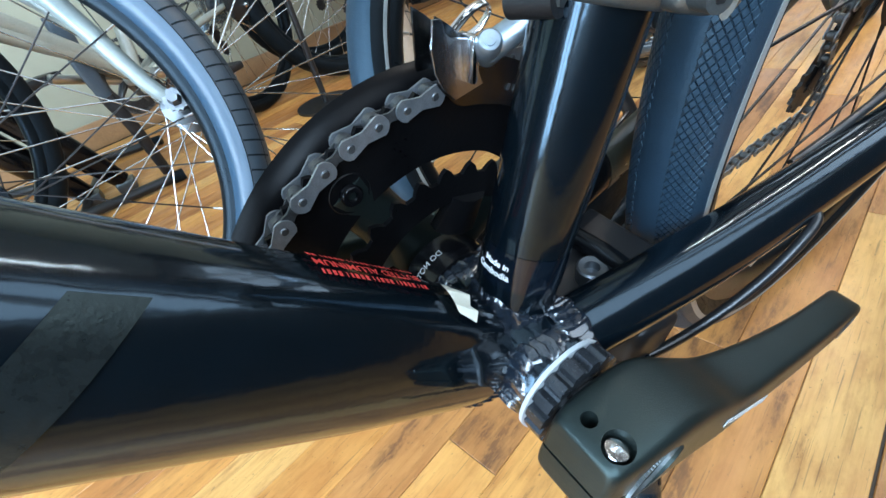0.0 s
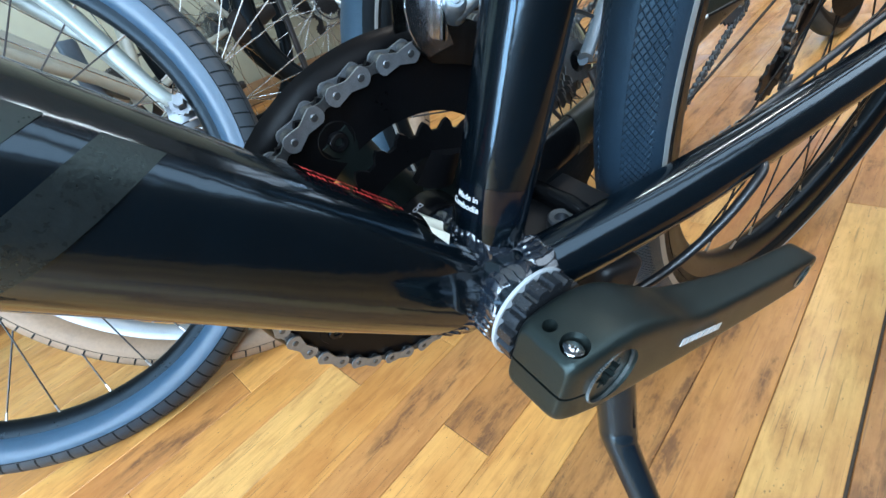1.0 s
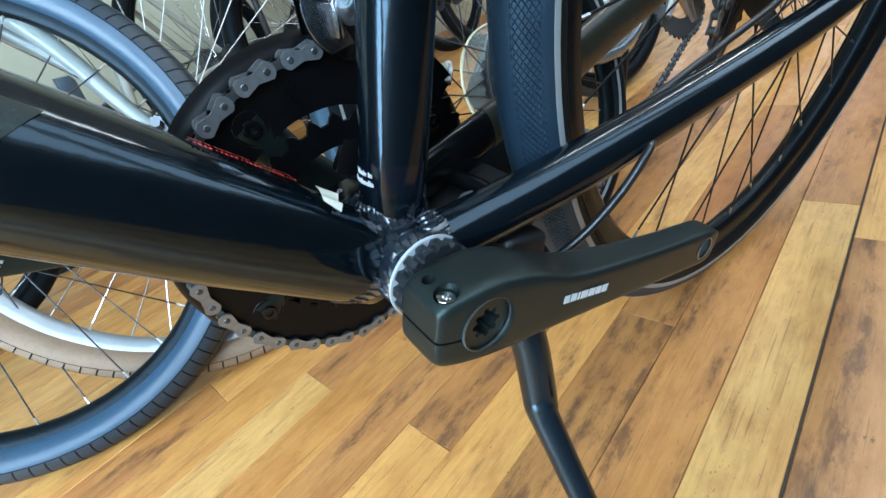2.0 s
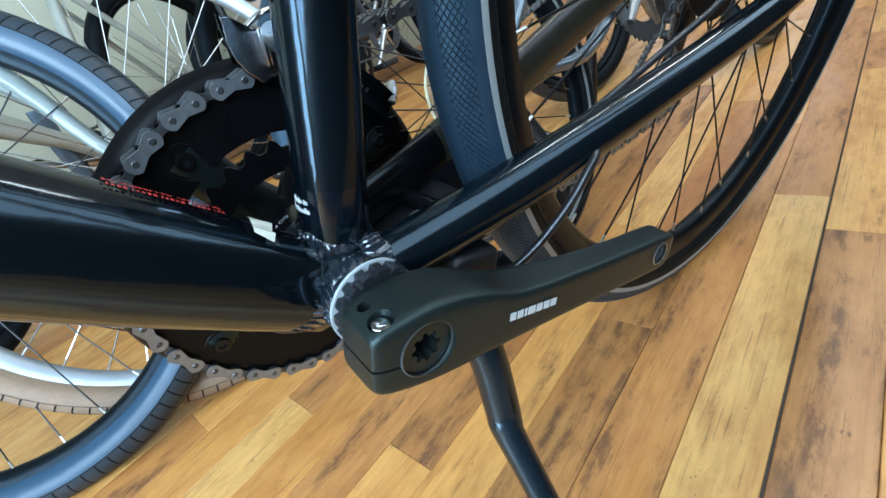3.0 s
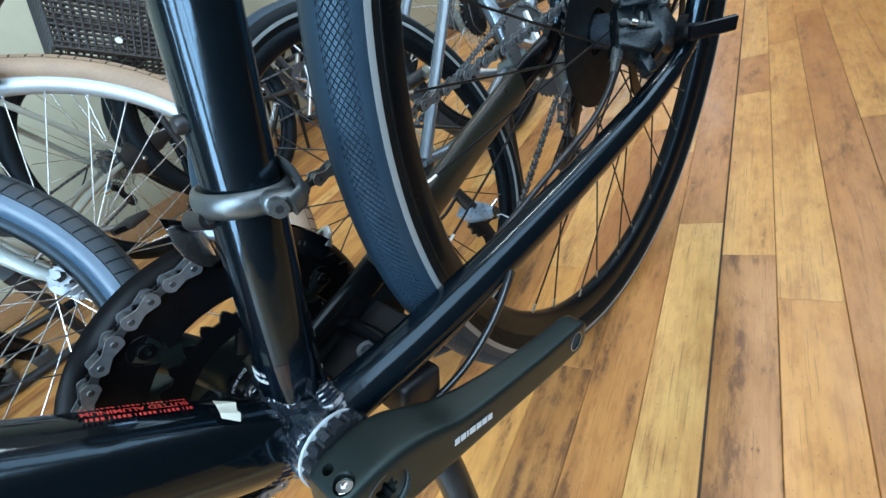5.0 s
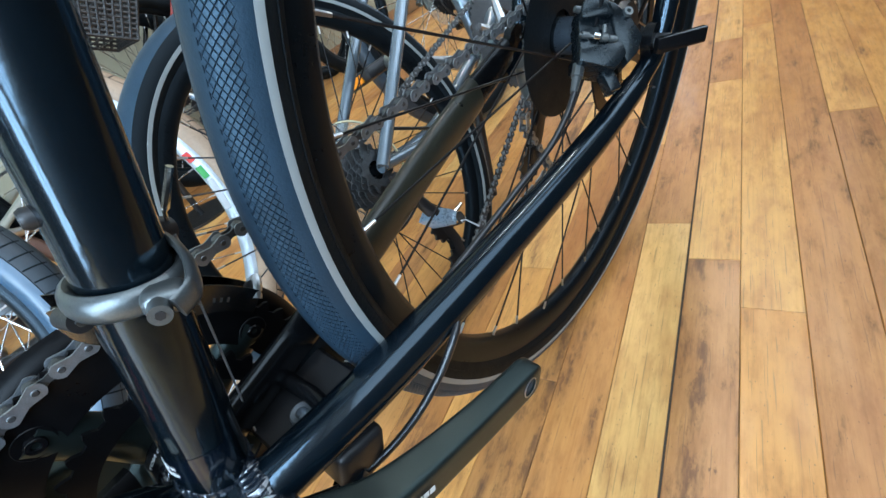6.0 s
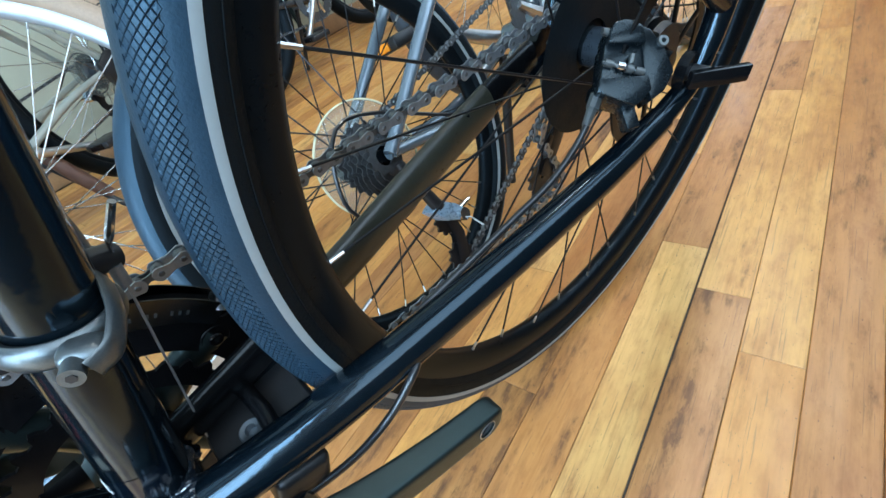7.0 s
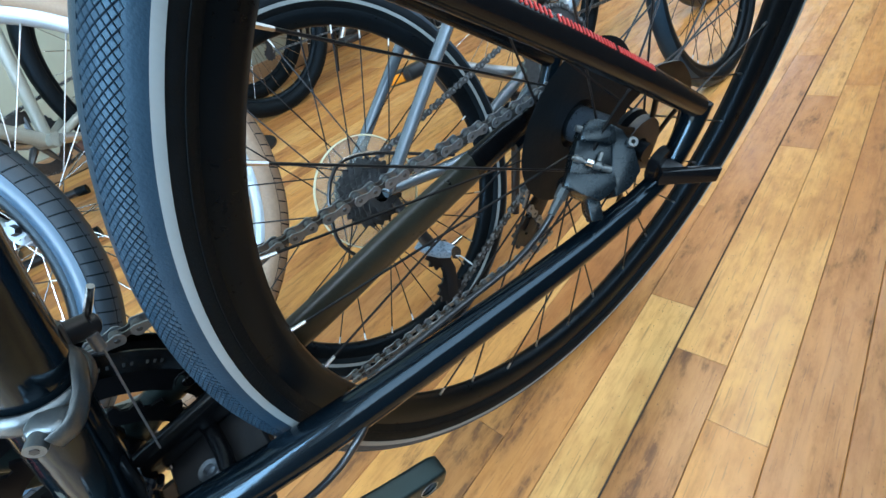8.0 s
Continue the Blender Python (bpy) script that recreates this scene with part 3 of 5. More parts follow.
def chain_run(parent, pins, y, mats, first_outer=True, base=Matrix()):
    """Links from pin to pin (points in x-z); every second one an outer link."""
    outer, inner = link_meshes(mats)
    chain = None
    for i, (a, b) in enumerate(zip(pins, pins[1:])):
        mid = ((a[0] + b[0]) / 2, y if not callable(y) else y((a[0] + b[0]) / 2), (a[1] + b[1]) / 2)
        w = math.atan2(b[1] - a[1], b[0] - a[0])
        me = outer if (i % 2 == 0) == first_outer else inner
        m = Matrix.Translation(mid) @ Matrix.Rotation(-w, 4, "Y")
        if chain is None:
            chain = part("chain", me, None, parent, "grey oiled steel chain", at=base @ m)
            inv = m.inverted()
        else:
            part("chain_link", me, None, chain, at=inv @ m)
    return chain


# ---- the navy bicycle ----
LEAN, BB = 0.1574, 0.2753
AXLE = (0.4322, -0.0026, 0.0732)
BASE = Vector((0.4322, 0.0, -0.2745))
BIKE = Matrix.Translation((0, 0, BB)) @ Matrix.Rotation(LEAN, 4, "X")
bike = empty("bicycle", BIKE @ Matrix.Translation(BASE), "navy blue glossy aluminium hybrid bicycle leaning on its kickstand", "bicycle", "bicycles in the shop")
HERE = Matrix.Translation(-BASE)


def bp(name, bm, material, label="", smooth=40, parent=None):
    return part(name, bm, material, parent or bike, label, HERE if parent is None else None, smooth)


SEAT_DIR = Vector((0.293, 0, 0.956)).normalized()
DOWN_DIR = Vector((-0.683, 0, 0.730)).normalized()
DOWN0 = Vector((-0.0125, 0, -0.003))


def weld(p, axis, r, count, size, ref=None, lift=None):
    """One bead of overlapping scales laid round a tube: a flattened ring whose thickness and edge step at each scale."""
    a = Vector(axis).normalized()
    s = (Vector(ref or (0, 1, 0)) - a * Vector(ref or (0, 1, 0)).dot(a)).normalized()
    t = a.cross(s)
    bm = bmesh.new()
    steps, seg = 6, 12
    rings = []
    for k in range(count * steps):
        w = 2 * math.pi * k / (count * steps)
        n = s * math.cos(w) + t * math.sin(w)
        saw = (k % steps) / steps
        ring = []
        for q in range(seg):
            f = 2 * math.pi * q / seg
            c, z = math.cos(f), math.sin(f)
            bow = 0.35 * (1 - abs(z)) * size * 0.42
            wide = size * (0.60 + 0.07 * math.sin(2.4 * w * 3))
            high = 0.0013 + 0.0011 * saw ** 1.3 + 0.0004 * math.sin(11 * w)
            b = w + bow / r
            nn = s * math.cos(b) + t * math.sin(b)
            ring.append(bm.verts.new(Vector(p) + nn * (r + high * c) + a * (z * wide + (lift(w) if lift else 0))))
        rings.append(ring)
    for u, v in zip(rings, rings[1:] + rings[:1]):
        for q in range(seg):
            bm.faces.new((u[q], u[(q + 1) % seg], v[(q + 1) % seg], v[q]))
    return bm


seat_tube = bp("seat_tube", tube([SEAT_DIR * s for s in (0.004, 0.05, 0.2, 0.42)], 0.0170, 48), NAVY, "glossy navy round seat tube")
down_tube = bp("down_tube", tube([DOWN0 + DOWN_DIR * s for s in (0.0, 0.03, 0.08, 0.2, 0.62)], [0.0225, 0.0245, 0.0262, 0.0268, 0.0268], 64), NAVY, "fat glossy navy down tube with a grey graphic")
shell = bp("bottom_bracket_shell", lathe(bmesh.new(), [(0.0165, -0.0345), (0.0205, -0.0345), (0.0212, -0.033), (0.0212, 0.033), (0.0205, 0.0345), (0.0165, 0.0345)], 64, closed=True), NAVY, "navy welded bottom bracket shell")
part("weld_bead", weld(SEAT_DIR * 0.0235, SEAT_DIR, 0.0164, 30, 0.0105, ref=(0, 1, 0), lift=lambda w: -0.006 * math.cos(w) ** 2), WELD, shell)
part("weld_bead", weld(DOWN0 + DOWN_DIR * 0.0175, DOWN_DIR, 0.0222, 40, 0.0110, ref=(0, 1, 0), lift=lambda w: -0.009 * math.cos(w) ** 2), WELD, shell)
for y, wide in ((-0.0262, 0.0110), (0.0262, 0.0110)):
    part("weld_bead", weld((0, y, 0), (0, 1, 0), 0.0203, 36, wide, ref=(1, 0, 0), lift=lambda w: 0.0018 * math.sin(5 * w)), WELD, shell)

for s, nm in ((-1, "near"), (1, "far")):
    if s > 0:
        way = [(0.014, 0.0225, 0.010), (0.10, 0.033, 0.018), (0.1625, 0.0385, 0.026), (0.245, 0.046, 0.042), (0.34, 0.056, 0.057), (0.412, 0.066, 0.064)]
        cs = bp("chain_stay", tube(way, [0.0075, 0.0078, 0.0085, 0.0086, 0.0085, 0.0080], 32, n=6, side=(0, 1, 0), flat=1.9), BLACK_SATIN, "dark flattened chain stay partly under a satin film")
        part("protector_film", tube([way[1]] + way[2:5], [0.0081, 0.0088, 0.0089, 0.0088], 32, n=6, side=(0, 1, 0), flat=1.9), STAY_FILM, cs, "satin olive protective film")
    else:
        cs = bp("chain_stay", tube([(0.014, s * 0.0225, 0.006), (0.10, s * 0.037, 0.012), (0.22, s * 0.0505, 0.022), (0.33, s * 0.061, 0.034), (0.400, s * 0.066, 0.046)], [0.0148, 0.0144, 0.0129, 0.0116, 0.0102], 32, n=6), NAVY, "glossy navy tapering chain stay")
    part("weld_bead", weld((0.0150, s * 0.0225, 0.0062), (0.97, s * 0.18, 0.06), 0.0146, 26, 0.0105), WELD, cs)
    stay = [(0.452, s * 0.070, 0.1115), (0.35, s * 0.062, 0.1785), (0.22, s * 0.048, 0.2600), (0.095, s * 0.022, 0.334)]
    ss = bp("seat_stay", tube(stay, [0.0080, 0.0082, 0.0082, 0.0080], 24, n=5, side=(0, 1, 0), flat=0.98), BLACK_SATIN, "dark flattened seat stay with small red lettering")
    dp = bp("dropout", tube([(0.458, s * 0.069, 0.112), (0.452, s * 0.069, 0.09), (0.436, s * 0.068, 0.060), (0.400, s * 0.066, 0.046)], [0.0095, 0.009, 0.0085, 0.009], 20, n=4), NAVY, "navy dropout bridge")
    part("axle_plate", plate(bmesh.new(), [(0.4302 + 0.0145 * math.cos(a), 0.0699 + 0.0145 * math.sin(a)) for a in np.linspace(0, 6.1, 20)], s * 0.062, s * 0.070), BLACK_SATIN, dp)
    if s < 0:
        bm = bmesh.new()
        line = [Vector(q) for q in spline(stay, 48)]
        for k in range(36, 108):
            if k % 17 == 0:
                continue
            p, run = line[k], (line[k + 1] - line[k - 1]).normalized()
            up = Vector((0.0, -0.62, 0.0)) + Vector((0.545, 0.0, 0.838)) * 0.78
            up = (up - run * up.dot(run)).normalized()
            face = Matrix([(*run, 0), (*up.cross(run), 0), (*up, 0), (0, 0, 0, 1)]).transposed()
            block(bm, (0.0013, 0.0009, 0.0015)[k % 3], 0.0042, 0.0005, Matrix.Translation(p + up * 0.0083) @ face)
        part("lettering", bm, RED, ss, "small red lettering along the stay")

# label on the seat tube
film = bmesh.new()
rings = []
for i in range(13):
    w = radians(-195 + 130 * i / 12)
    side, back = Vector((0, 1, 0)), Vector((0.956, 0, -0.293))
    n = back * math.cos(w) + side * math.sin(w)
    rings.append([film.verts.new(SEAT_DIR * h + n * 0.01725) for h in (0.035, 0.051)])
for a, b in zip(rings, rings[1:]):
    film.faces.new((a[0], b[0], b[1], a[1]))
sticker = bp("sticker", film, CLEAR_TAPE, "clear film sticker with white lettering")


def on_seat_tube(words, size, h, w0, step):
    """Letters one after another round the seat tube."""
    back, side = Vector((0.956, 0, -0.293)), Vector((0, 1, 0))
    tmp = text_mesh(words, size, WHITE, sticker, Matrix(), 0.0001)
    for v in tmp.data.vertices:
        w = w0 + v.co.x / 0.0174
        n = back * math.cos(w) + side * math.sin(w)
        v.co = SEAT_DIR * (h + v.co.y) + n * (0.01745 + v.co.z)
    return tmp


on_seat_tube("Made in", 0.0036, 0.0448, radians(-193), 0)
on_seat_tube("Cambodia", 0.0038, 0.0405, radians(-204), 0)

# grey graphic on the down tube, two slanting bands wrapped on it
up_n, side_n = Vector((0.730, 0, 0.683)), Vector((0, -1, 0))


def on_down_tube(s, w, lift=0.0003):
    return DOWN0 + DOWN_DIR * s + (side_n * math.cos(w) + up_n * math.sin(w)) * (0.0268 + lift)


for s0, s1, w0, w1, slant in ((0.1535, 0.1655, -0.75, 1.0, 0.0135), (0.1745, 0.235, -0.9, 1.0, 0.0135)):
    bm = bmesh.new()
    g = [[bm.verts.new(on_down_tube(s0 + (s1 - s0) * i / 4 - slant * (w0 + (w1 - w0) * j / 10), w0 + (w1 - w0) * j / 10)) for j in range(11)] for i in range(5)]
    for i in range(4):
        for j in range(10):
            bm.faces.new((g[i][j], g[i + 1][j], g[i + 1][j + 1], g[i][j + 1]))
    part("graphic", bm, NAVY_MATT, down_tube, "matt grey graphic")

# red warning label and cream tag on top of the down tube
bm = bmesh.new()
for row in (0, 2):
    for k in range(22):
        s, w = 0.060 + 0.0019 * k, radians(84 + 10 * row)
        wide = (0.0012, 0.0013, 0.0008, 0.0012, 0.0004)[(k * 7 + row * 3) % 5]
        q = [bm.verts.new(on_down_tube(s + a, w + b, 0.0006)) for a, b in ((0, -0.038), (wide, -0.038), (wide, 0.038), (0, 0.038))]
        bm.faces.new(q)
part("lettering", bm, RED, down_tube, "red warning lettering")
words = text_mesh("BUTTED ALUMINUM", 0.0046, RED, down_tube, Matrix(), 0.0, label="red lettering along the tube")
for v in words.data.vertices:
    v.co = on_down_tube(0.0605 + v.co.x * 0.98, radians(93.5) - v.co.y / 0.0268, 0.0007)
bm = bmesh.new()
g = [[bm.verts.new(on_down_tube(0.041 + 0.0085 * i, 1.0 + 0.12 * j + 0.12 * i, 0.0006 + 0.002 * (j % 2) * (1 - i))) for j in range(5)] for i in range(2)]
for j in range(4):
    bm.faces.new((g[0][j], g[1][j], g[1][j + 1], g[0][j + 1]))
part("paper_tag", bm, TAG, down_tube, "torn cream paper tag")


# bottom bracket cups and the sleeve between them
for s in (-1, 1):
    out = []
    for k in range(16 * 6):
        a = 2 * math.pi * k / 96
        r = 0.0218 if k % 6 < 4 else 0.0192
        out.append((r * math.cos(a), r * math.sin(a)))
    cup = bp("bearing_cup", annulus(bmesh.new(), out, circle(0.0125, 96), s * 0.0365, s * 0.0445), CUP, "black notched bearing cup", 30)
    part("spacer_ring", annulus(bmesh.new(), circle(0.0226, 96), circle(0.0125, 96), s * 0.0346, s * 0.0363), WHITE_PL if s < 0 else BLACK_GLOSS, cup, "pale grey spacer ring" if s < 0 else "")
sleeve = bp("dust_sleeve", lathe(bmesh.new(), [(0.0228, 0.0480), (0.0228, 0.0300), (0.0215, 0.0290), (0.0, 0.0290)], 64), BLACK_GLOSS, "glossy black dust sleeve with white lettering")
words = text_mesh("DO NOT", 0.0042, WHITE_INK, sleeve, Matrix(), 0.0)
for v in words.data.vertices:
    w = radians(98) + v.co.x / 0.0229
    v.co = (0.0230 * math.cos(w), 0.0390 + v.co.y, 0.0230 * math.sin(w))

# ---- left crank ----
CA = math.atan2(-0.0529, 0.1613)
CRANK_M = Matrix.Rotation(-CA, 4, "Y")


def arm(stations, power=7.0, seg=56, flip=1):
    """A crank arm lofted through stations (u, y_out, y_in, v0, v1, drop): near-rectangular sections whose top falls towards the outer face."""
    bm = bmesh.new()
    st = spline(stations, 5)
    rings = []
    for u, y0, y1, v0, v1, drop in st:
        ring = []
        mid = (v0 + v1) / 2
        for k in range(seg):
            a = 2 * math.pi * (k + 0.5) / seg
            c, s = math.cos(a), math.sin(a)
            y = (y0 + y1) / 2 + (y1 - y0) / 2 * math.copysign(abs(c) ** (2 / power), c)
            v = mid + (v1 - v0) / 2 * math.copysign(abs(s) ** (2 / power), s)
            if v > mid:
                v -= drop * (y1 - y) / (y1 - y0) * (v - mid) / (v1 - mid)
            ring.append(bm.verts.new((u, y, v)))
        rings.append(ring)
    for a, b in zip(rings, rings[1:]):
        for k in range(seg):
            bm.faces.new((a[k], a[(k + 1) % seg], b[(k + 1) % seg], b[k]))
    bm.faces.new(rings[0][::-1]), bm.faces.new(rings[-1])
    return bm


def cyl(r, p, q, seg=32):
    return sweep(bmesh.new(), [p, q], r, seg)


left = part("crank_arm", arm([(-0.0242, -0.0705, -0.051, -0.011, 0.0085, 0.001), (-0.0234, -0.0738, -0.0482, -0.0155, 0.0128, 0.001), (-0.0175, -0.0762, -0.0465, -0.0186, 0.0162, 0.001), (0.0, -0.0785, -0.0460, -0.0208, 0.0205, 0.001), (0.018, -0.0800, -0.0475, -0.0208, 0.0208, 0.002), (0.034, -0.0816, -0.0540, -0.0185, 0.0178, 0.002),
                                          (0.052, -0.0836, -0.0600, -0.0164, 0.0140, 0.003), (0.085, -0.0860, -0.0665, -0.0148, 0.0124, 0.003), (0.125, -0.0888, -0.0715, -0.0138, 0.0122, 0.003), (0.158, -0.0908, -0.0742, -0.0132, 0.0130, 0.0035), (0.174, -0.0916, -0.0750, -0.0126, 0.0126, 0.003), (0.1815, -0.0910, -0.0762, -0.0095, 0.0095, 0.001), (0.1828, -0.0900, -0.0770, -0.006, 0.006, 0.001)]), CRANK, bike, "matt black left crank arm with white lettering", HERE @ CRANK_M)
carve(left, [cyl(0.0135, (0, -0.085, 0), (0, -0.0735, 0)), cyl(0.0072, (0, -0.085, 0), (0, -0.055, 0)), cyl(0.0054, (-0.0165, -0.0680, 0.0088), (-0.0165, -0.0680, 0.03)), cyl(0.0029, (-0.0172, -0.0565, 0.006), (-0.0172, -0.0565, 0.03)),
             cyl(0.0066, (0.1672, -0.10, 0), (0.1672, -0.06, 0)), block(bmesh.new(), 0.03, 0.06, 0.0012, Matrix.Translation((-0.0215, -0.062, -0.0035)))])
part("pinch_bolt", lathe(bmesh.new(), [(0, 0.0006), (0.0018, 0.0006), (0.0020, 0.0026), (0.0040, 0.0026), (0.0044, 0.0020), (0.0044, -0.003)], 24), CHROME, left, "bright steel pinch bolt", Matrix.Translation((-0.0165, -0.0680, 0.0112)) @ Matrix.Rotation(radians(90), 4, "X"))
bm = bmesh.new()
out = []
for k in range(48):
    a = 2 * math.pi * k / 48
    out.append(((0.0066 + 0.0009 * (1 if k % 6 < 3 else -1)) * math.cos(a), (0.0066 + 0.0009 * (1 if k % 6 < 3 else -1)) * math.sin(a)))
annulus(bm, circle(0.0132, 48), out, -0.0765, -0.062)
part("end_cap", bm, CRANK, left, "black splined crank cap", smooth=30)
part("knurled_ring", annulus(bmesh.new(), toothed(0.0133, 72, 0.0003, 4), circle(0.0129, 288), -0.0782, -0.077), CLAMP, left)
thread = part("pedal_thread", lathe(bmesh.new(), [(0.0066, -0.0900), (0.0059, -0.0895), (0.0059, -0.078), (0.0066, -0.078)], 32, closed=True, c=(0.1672, 0, 0)), DARK_STEEL, left, "dark threaded pedal hole")
part("thread_lip", lathe(bmesh.new(), [(0.0066, -0.0912), (0.0071, -0.0918), (0.0075, -0.0914), (0.0070, -0.0906)], 32, closed=True, c=(0.1672, 0, 0)), SILVER, thread, "thin bright lip")
SLOPE = math.atan2(0.0036, 0.0292)
bm, x = bmesh.new(), 0.0
for wide in (0.0034, 0.0036, 0.0013, 0.0044, 0.0037, 0.0036, 0.0036):
    block(bm, wide, 0.0042, 0.0003, Matrix.Translation((x + wide / 2, 0, 0)), 0.0)
    x += wide + 0.0009
part("logo", bm, WHITE_INK, left, "row of white logo shapes", Matrix.Translation((0.0435, -0.0831, 0.0002)) @ Matrix.Rotation(-SLOPE, 4, "Z") @ Matrix.Rotation(radians(90), 4, "X"), smooth=0)

# ---- right crank, rings and guard ----
right = part("crank_arm", arm([(-0.018, 0.060, 0.082, -0.019, 0.019, 0), (0.0, 0.058, 0.084, -0.021, 0.021, 0), (0.03, 0.066, 0.087, -0.018, 0.018, 0), (0.06, 0.072, 0.090, -0.0155, 0.0155, 0), (0.12, 0.076, 0.093, -0.0138, 0.0138, 0), (0.158, 0.078, 0.094, -0.0138, 0.0138, 0), (0.172, 0.078, 0.094, -0.0122, 0.0122, 0), (0.181, 0.080, 0.092, -0.006, 0.006, 0)]), CRANK, bike, "matt black right crank arm", HERE @ Matrix.Rotation(-(CA + math.pi), 4, "Y"))
carve(right, [cyl(0.0066, (0.1697, 0.06, 0), (0.1697, 0.11, 0))])
part("pedal_thread", lathe(bmesh.new(), [(0.0062, 0.0788), (0.0069, 0.0775), (0.0070, 0.0785), (0.0060, 0.092), (0.0056, 0.092)], 32, closed=True, c=(0.1697, 0, 0)), SILVER, right, "bright threaded pedal hole")
bm = bmesh.new()
for k in range(17):
    a = radians(-60 + 300 * k / 17)
    if k in (4, 9, 13):
        continue
    block(bm, 0.0011, 0.0004, 0.0016, Matrix.Translation((0.1697 + 0.0094 * math.cos(a), 0.0777, 0.0094 * math.sin(a))) @ Matrix.Rotation(-a, 4, "Y"))
part("lettering", bm, WHITE_INK, right, "white lettering round the pedal hole")
part("spindle", cyl(0.012, (0, 0.06, 0), (0, -0.05, 0)), BLACK_GLOSS, right)
for k in range(4):
    a = radians(25.5 + 90 * k) - (CA + math.pi)
    bm = bmesh.new()
    sweep(bm, [(0.012 * math.cos(a), 0.062, 0.012 * math.sin(a)), (0.045 * math.cos(a), 0.058, 0.045 * math.sin(a)), (0.080 * math.cos(a), 0.054, 0.080 * math.sin(a))], [0.013, 0.0085, 0.0085], 12, side=(0, 1, 0), flat=1.5)
    part("spider_arm", bm, CRANK, right)

rings = part("chainring", annulus(bmesh.new(), toothed(0.0925, 46, 0.0034, 6, radians(123.4 + 3.91)), circle(0.0655, 276, radians(123.4 + 3.91)), 0.0478, 0.0500), RING, bike, "black outer chainring", HERE)
bm = annulus(bmesh.new(), toothed(0.0606, 30, 0.0034, 6), circle(0.047, 180), 0.0395, 0.0417)
part("inner_ring", bm, RING, rings, "black inner chainring with worn tooth tips")
for k in range(4):
    a = radians(25.5 + 90 * k)
    c = (0.0768 * math.cos(a), 0, 0.0768 * math.sin(a))
    part("ring_bolt", lathe(bmesh.new(), [(0.0016, 0.0466), (0.0022, 0.0448), (0.0040, 0.0448), (0.0046, 0.0456), (0.0046, 0.049)], 20, c=c), BLACK_GLOSS, rings)
    part("ring_boss", lathe(bmesh.new(), [(0.0052, 0.0474), (0.0085, 0.0474), (0.0095, 0.0485), (0.0085, 0.052)], 24, c=c), RING, rings)
    a += radians(45)
    bm = bmesh.new()
    sweep(bm, [(0.049 * math.cos(a), 0.0405, 0.049 * math.sin(a)), (0.030 * math.cos(a), 0.046, 0.030 * math.sin(a))], [0.006, 0.008], 10, side=(0, 1, 0), flat=1.6)
    part("inner_arm", bm, RING, rings)
guard = part("chain_guard", lathe(bmesh.new(), [(0.0640, 0.0535), (0.066, 0.0530), (0.094, 0.0530), (0.0985, 0.0555), (0.1015, 0.0600), (0.1022, 0.0615), (0.1010, 0.0620), (0.0975, 0.0580), (0.093, 0.0555), (0.064, 0.0555)], 160, closed=True), GUARD, bike, "black plastic chain guard disc", HERE)

# chain: round the front ring, then back above and below to the rear
STEP = 2 * math.pi / 46
CH_Y = 0.0489
A0 = radians(123.4)
k_top, k_bot = 4, -17
arc = [(0.093 * math.cos(A0 - STEP * k), 0.093 * math.sin(A0 - STEP * k)) for k in range(k_top, k_bot - 1, -1)]
COG = 0.0364
run_up = []
p0 = arc[0]
end = (0.4302, 0.0699 + COG)
n_up = int(math.dist(p0, end) / 0.0127)
run_up = [(p0[0] + (end[0] - p0[0]) * i / n_up, p0[1] + (end[1] - p0[1]) * i / n_up) for i in range(n_up, 0, -1)]
p1 = arc[-1]
LOWER = (0.408, -0.084)


def straight(p, q):
    n = max(1, round(math.dist(p, q) / 0.0127))
    return [(p[0] + (q[0] - p[0]) * i / n, p[1] + (q[1] - p[1]) * i / n) for i in range(1, n + 1)]


run_dn = straight(p1, LOWER) + [(0.4205, -0.081), (0.4275, -0.0705)] + straight((0.4275, -0.0705), (0.389, -0.002)) + [(0.391, 0.0105), (0.401, 0.018)] + straight((0.401, 0.018), (0.4445, 0.036))
chain_y = lambda x: CH_Y if x < 0.05 else CH_Y - (x - 0.05) * 0.03
chain_run(bike, run_up + arc + run_dn, chain_y, [STEEL, DARK_STEEL], first_outer=(n_up % 2 == 1), base=HERE)

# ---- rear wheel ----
rear = make_wheel("rear_wheel", bike, Vector(AXLE) - BASE, 0.3463, 0.0197, (TREAD, GROOVE_SHADE, SIDEWALL), RIM, [SPOKE_B, SILVER], "black rim with black spokes and a slate-blue tyre", n=32, first=radians(-90.4), rim_in=0.2905, rim_w=0.0125, tread="diamond", flange=0.026, seg=160)
cassette(rear, sprockets(11, 28, 8)[::-1], 0.021, 0.0036, CAGE_DARK)
part("freehub_barrel", lathe(bmesh.new(), [(0, -0.036), (0.014, -0.036), (0.0175, -0.033), (0.0175, -0.021), (0.0165, -0.016), (0.0160, 0.018), (0.0, 0.018)], 40), HUB_BLUE, rear, "grey alloy hub barrel")
part("spoke_guard", lathe(bmesh.new(), [(0.022, 0.0185), (0.070, 0.0150), (0.073, 0.0158), (0.071, 0.0168), (0.022, 0.0200)], 64, closed=True), SIDEWALL, rear, "dark smooth spoke protector disc")
bm = bmesh.new()
annulus(bm, [((0.0675 + 0.0005 * math.cos(a * 12)) * math.cos(a), (0.0675 + 0.0005 * math.cos(a * 12)) * math.sin(a)) for a in np.linspace(0, 2 * math.pi, 144, endpoint=False)], circle(0.0555, 144), -0.0418, -0.040)
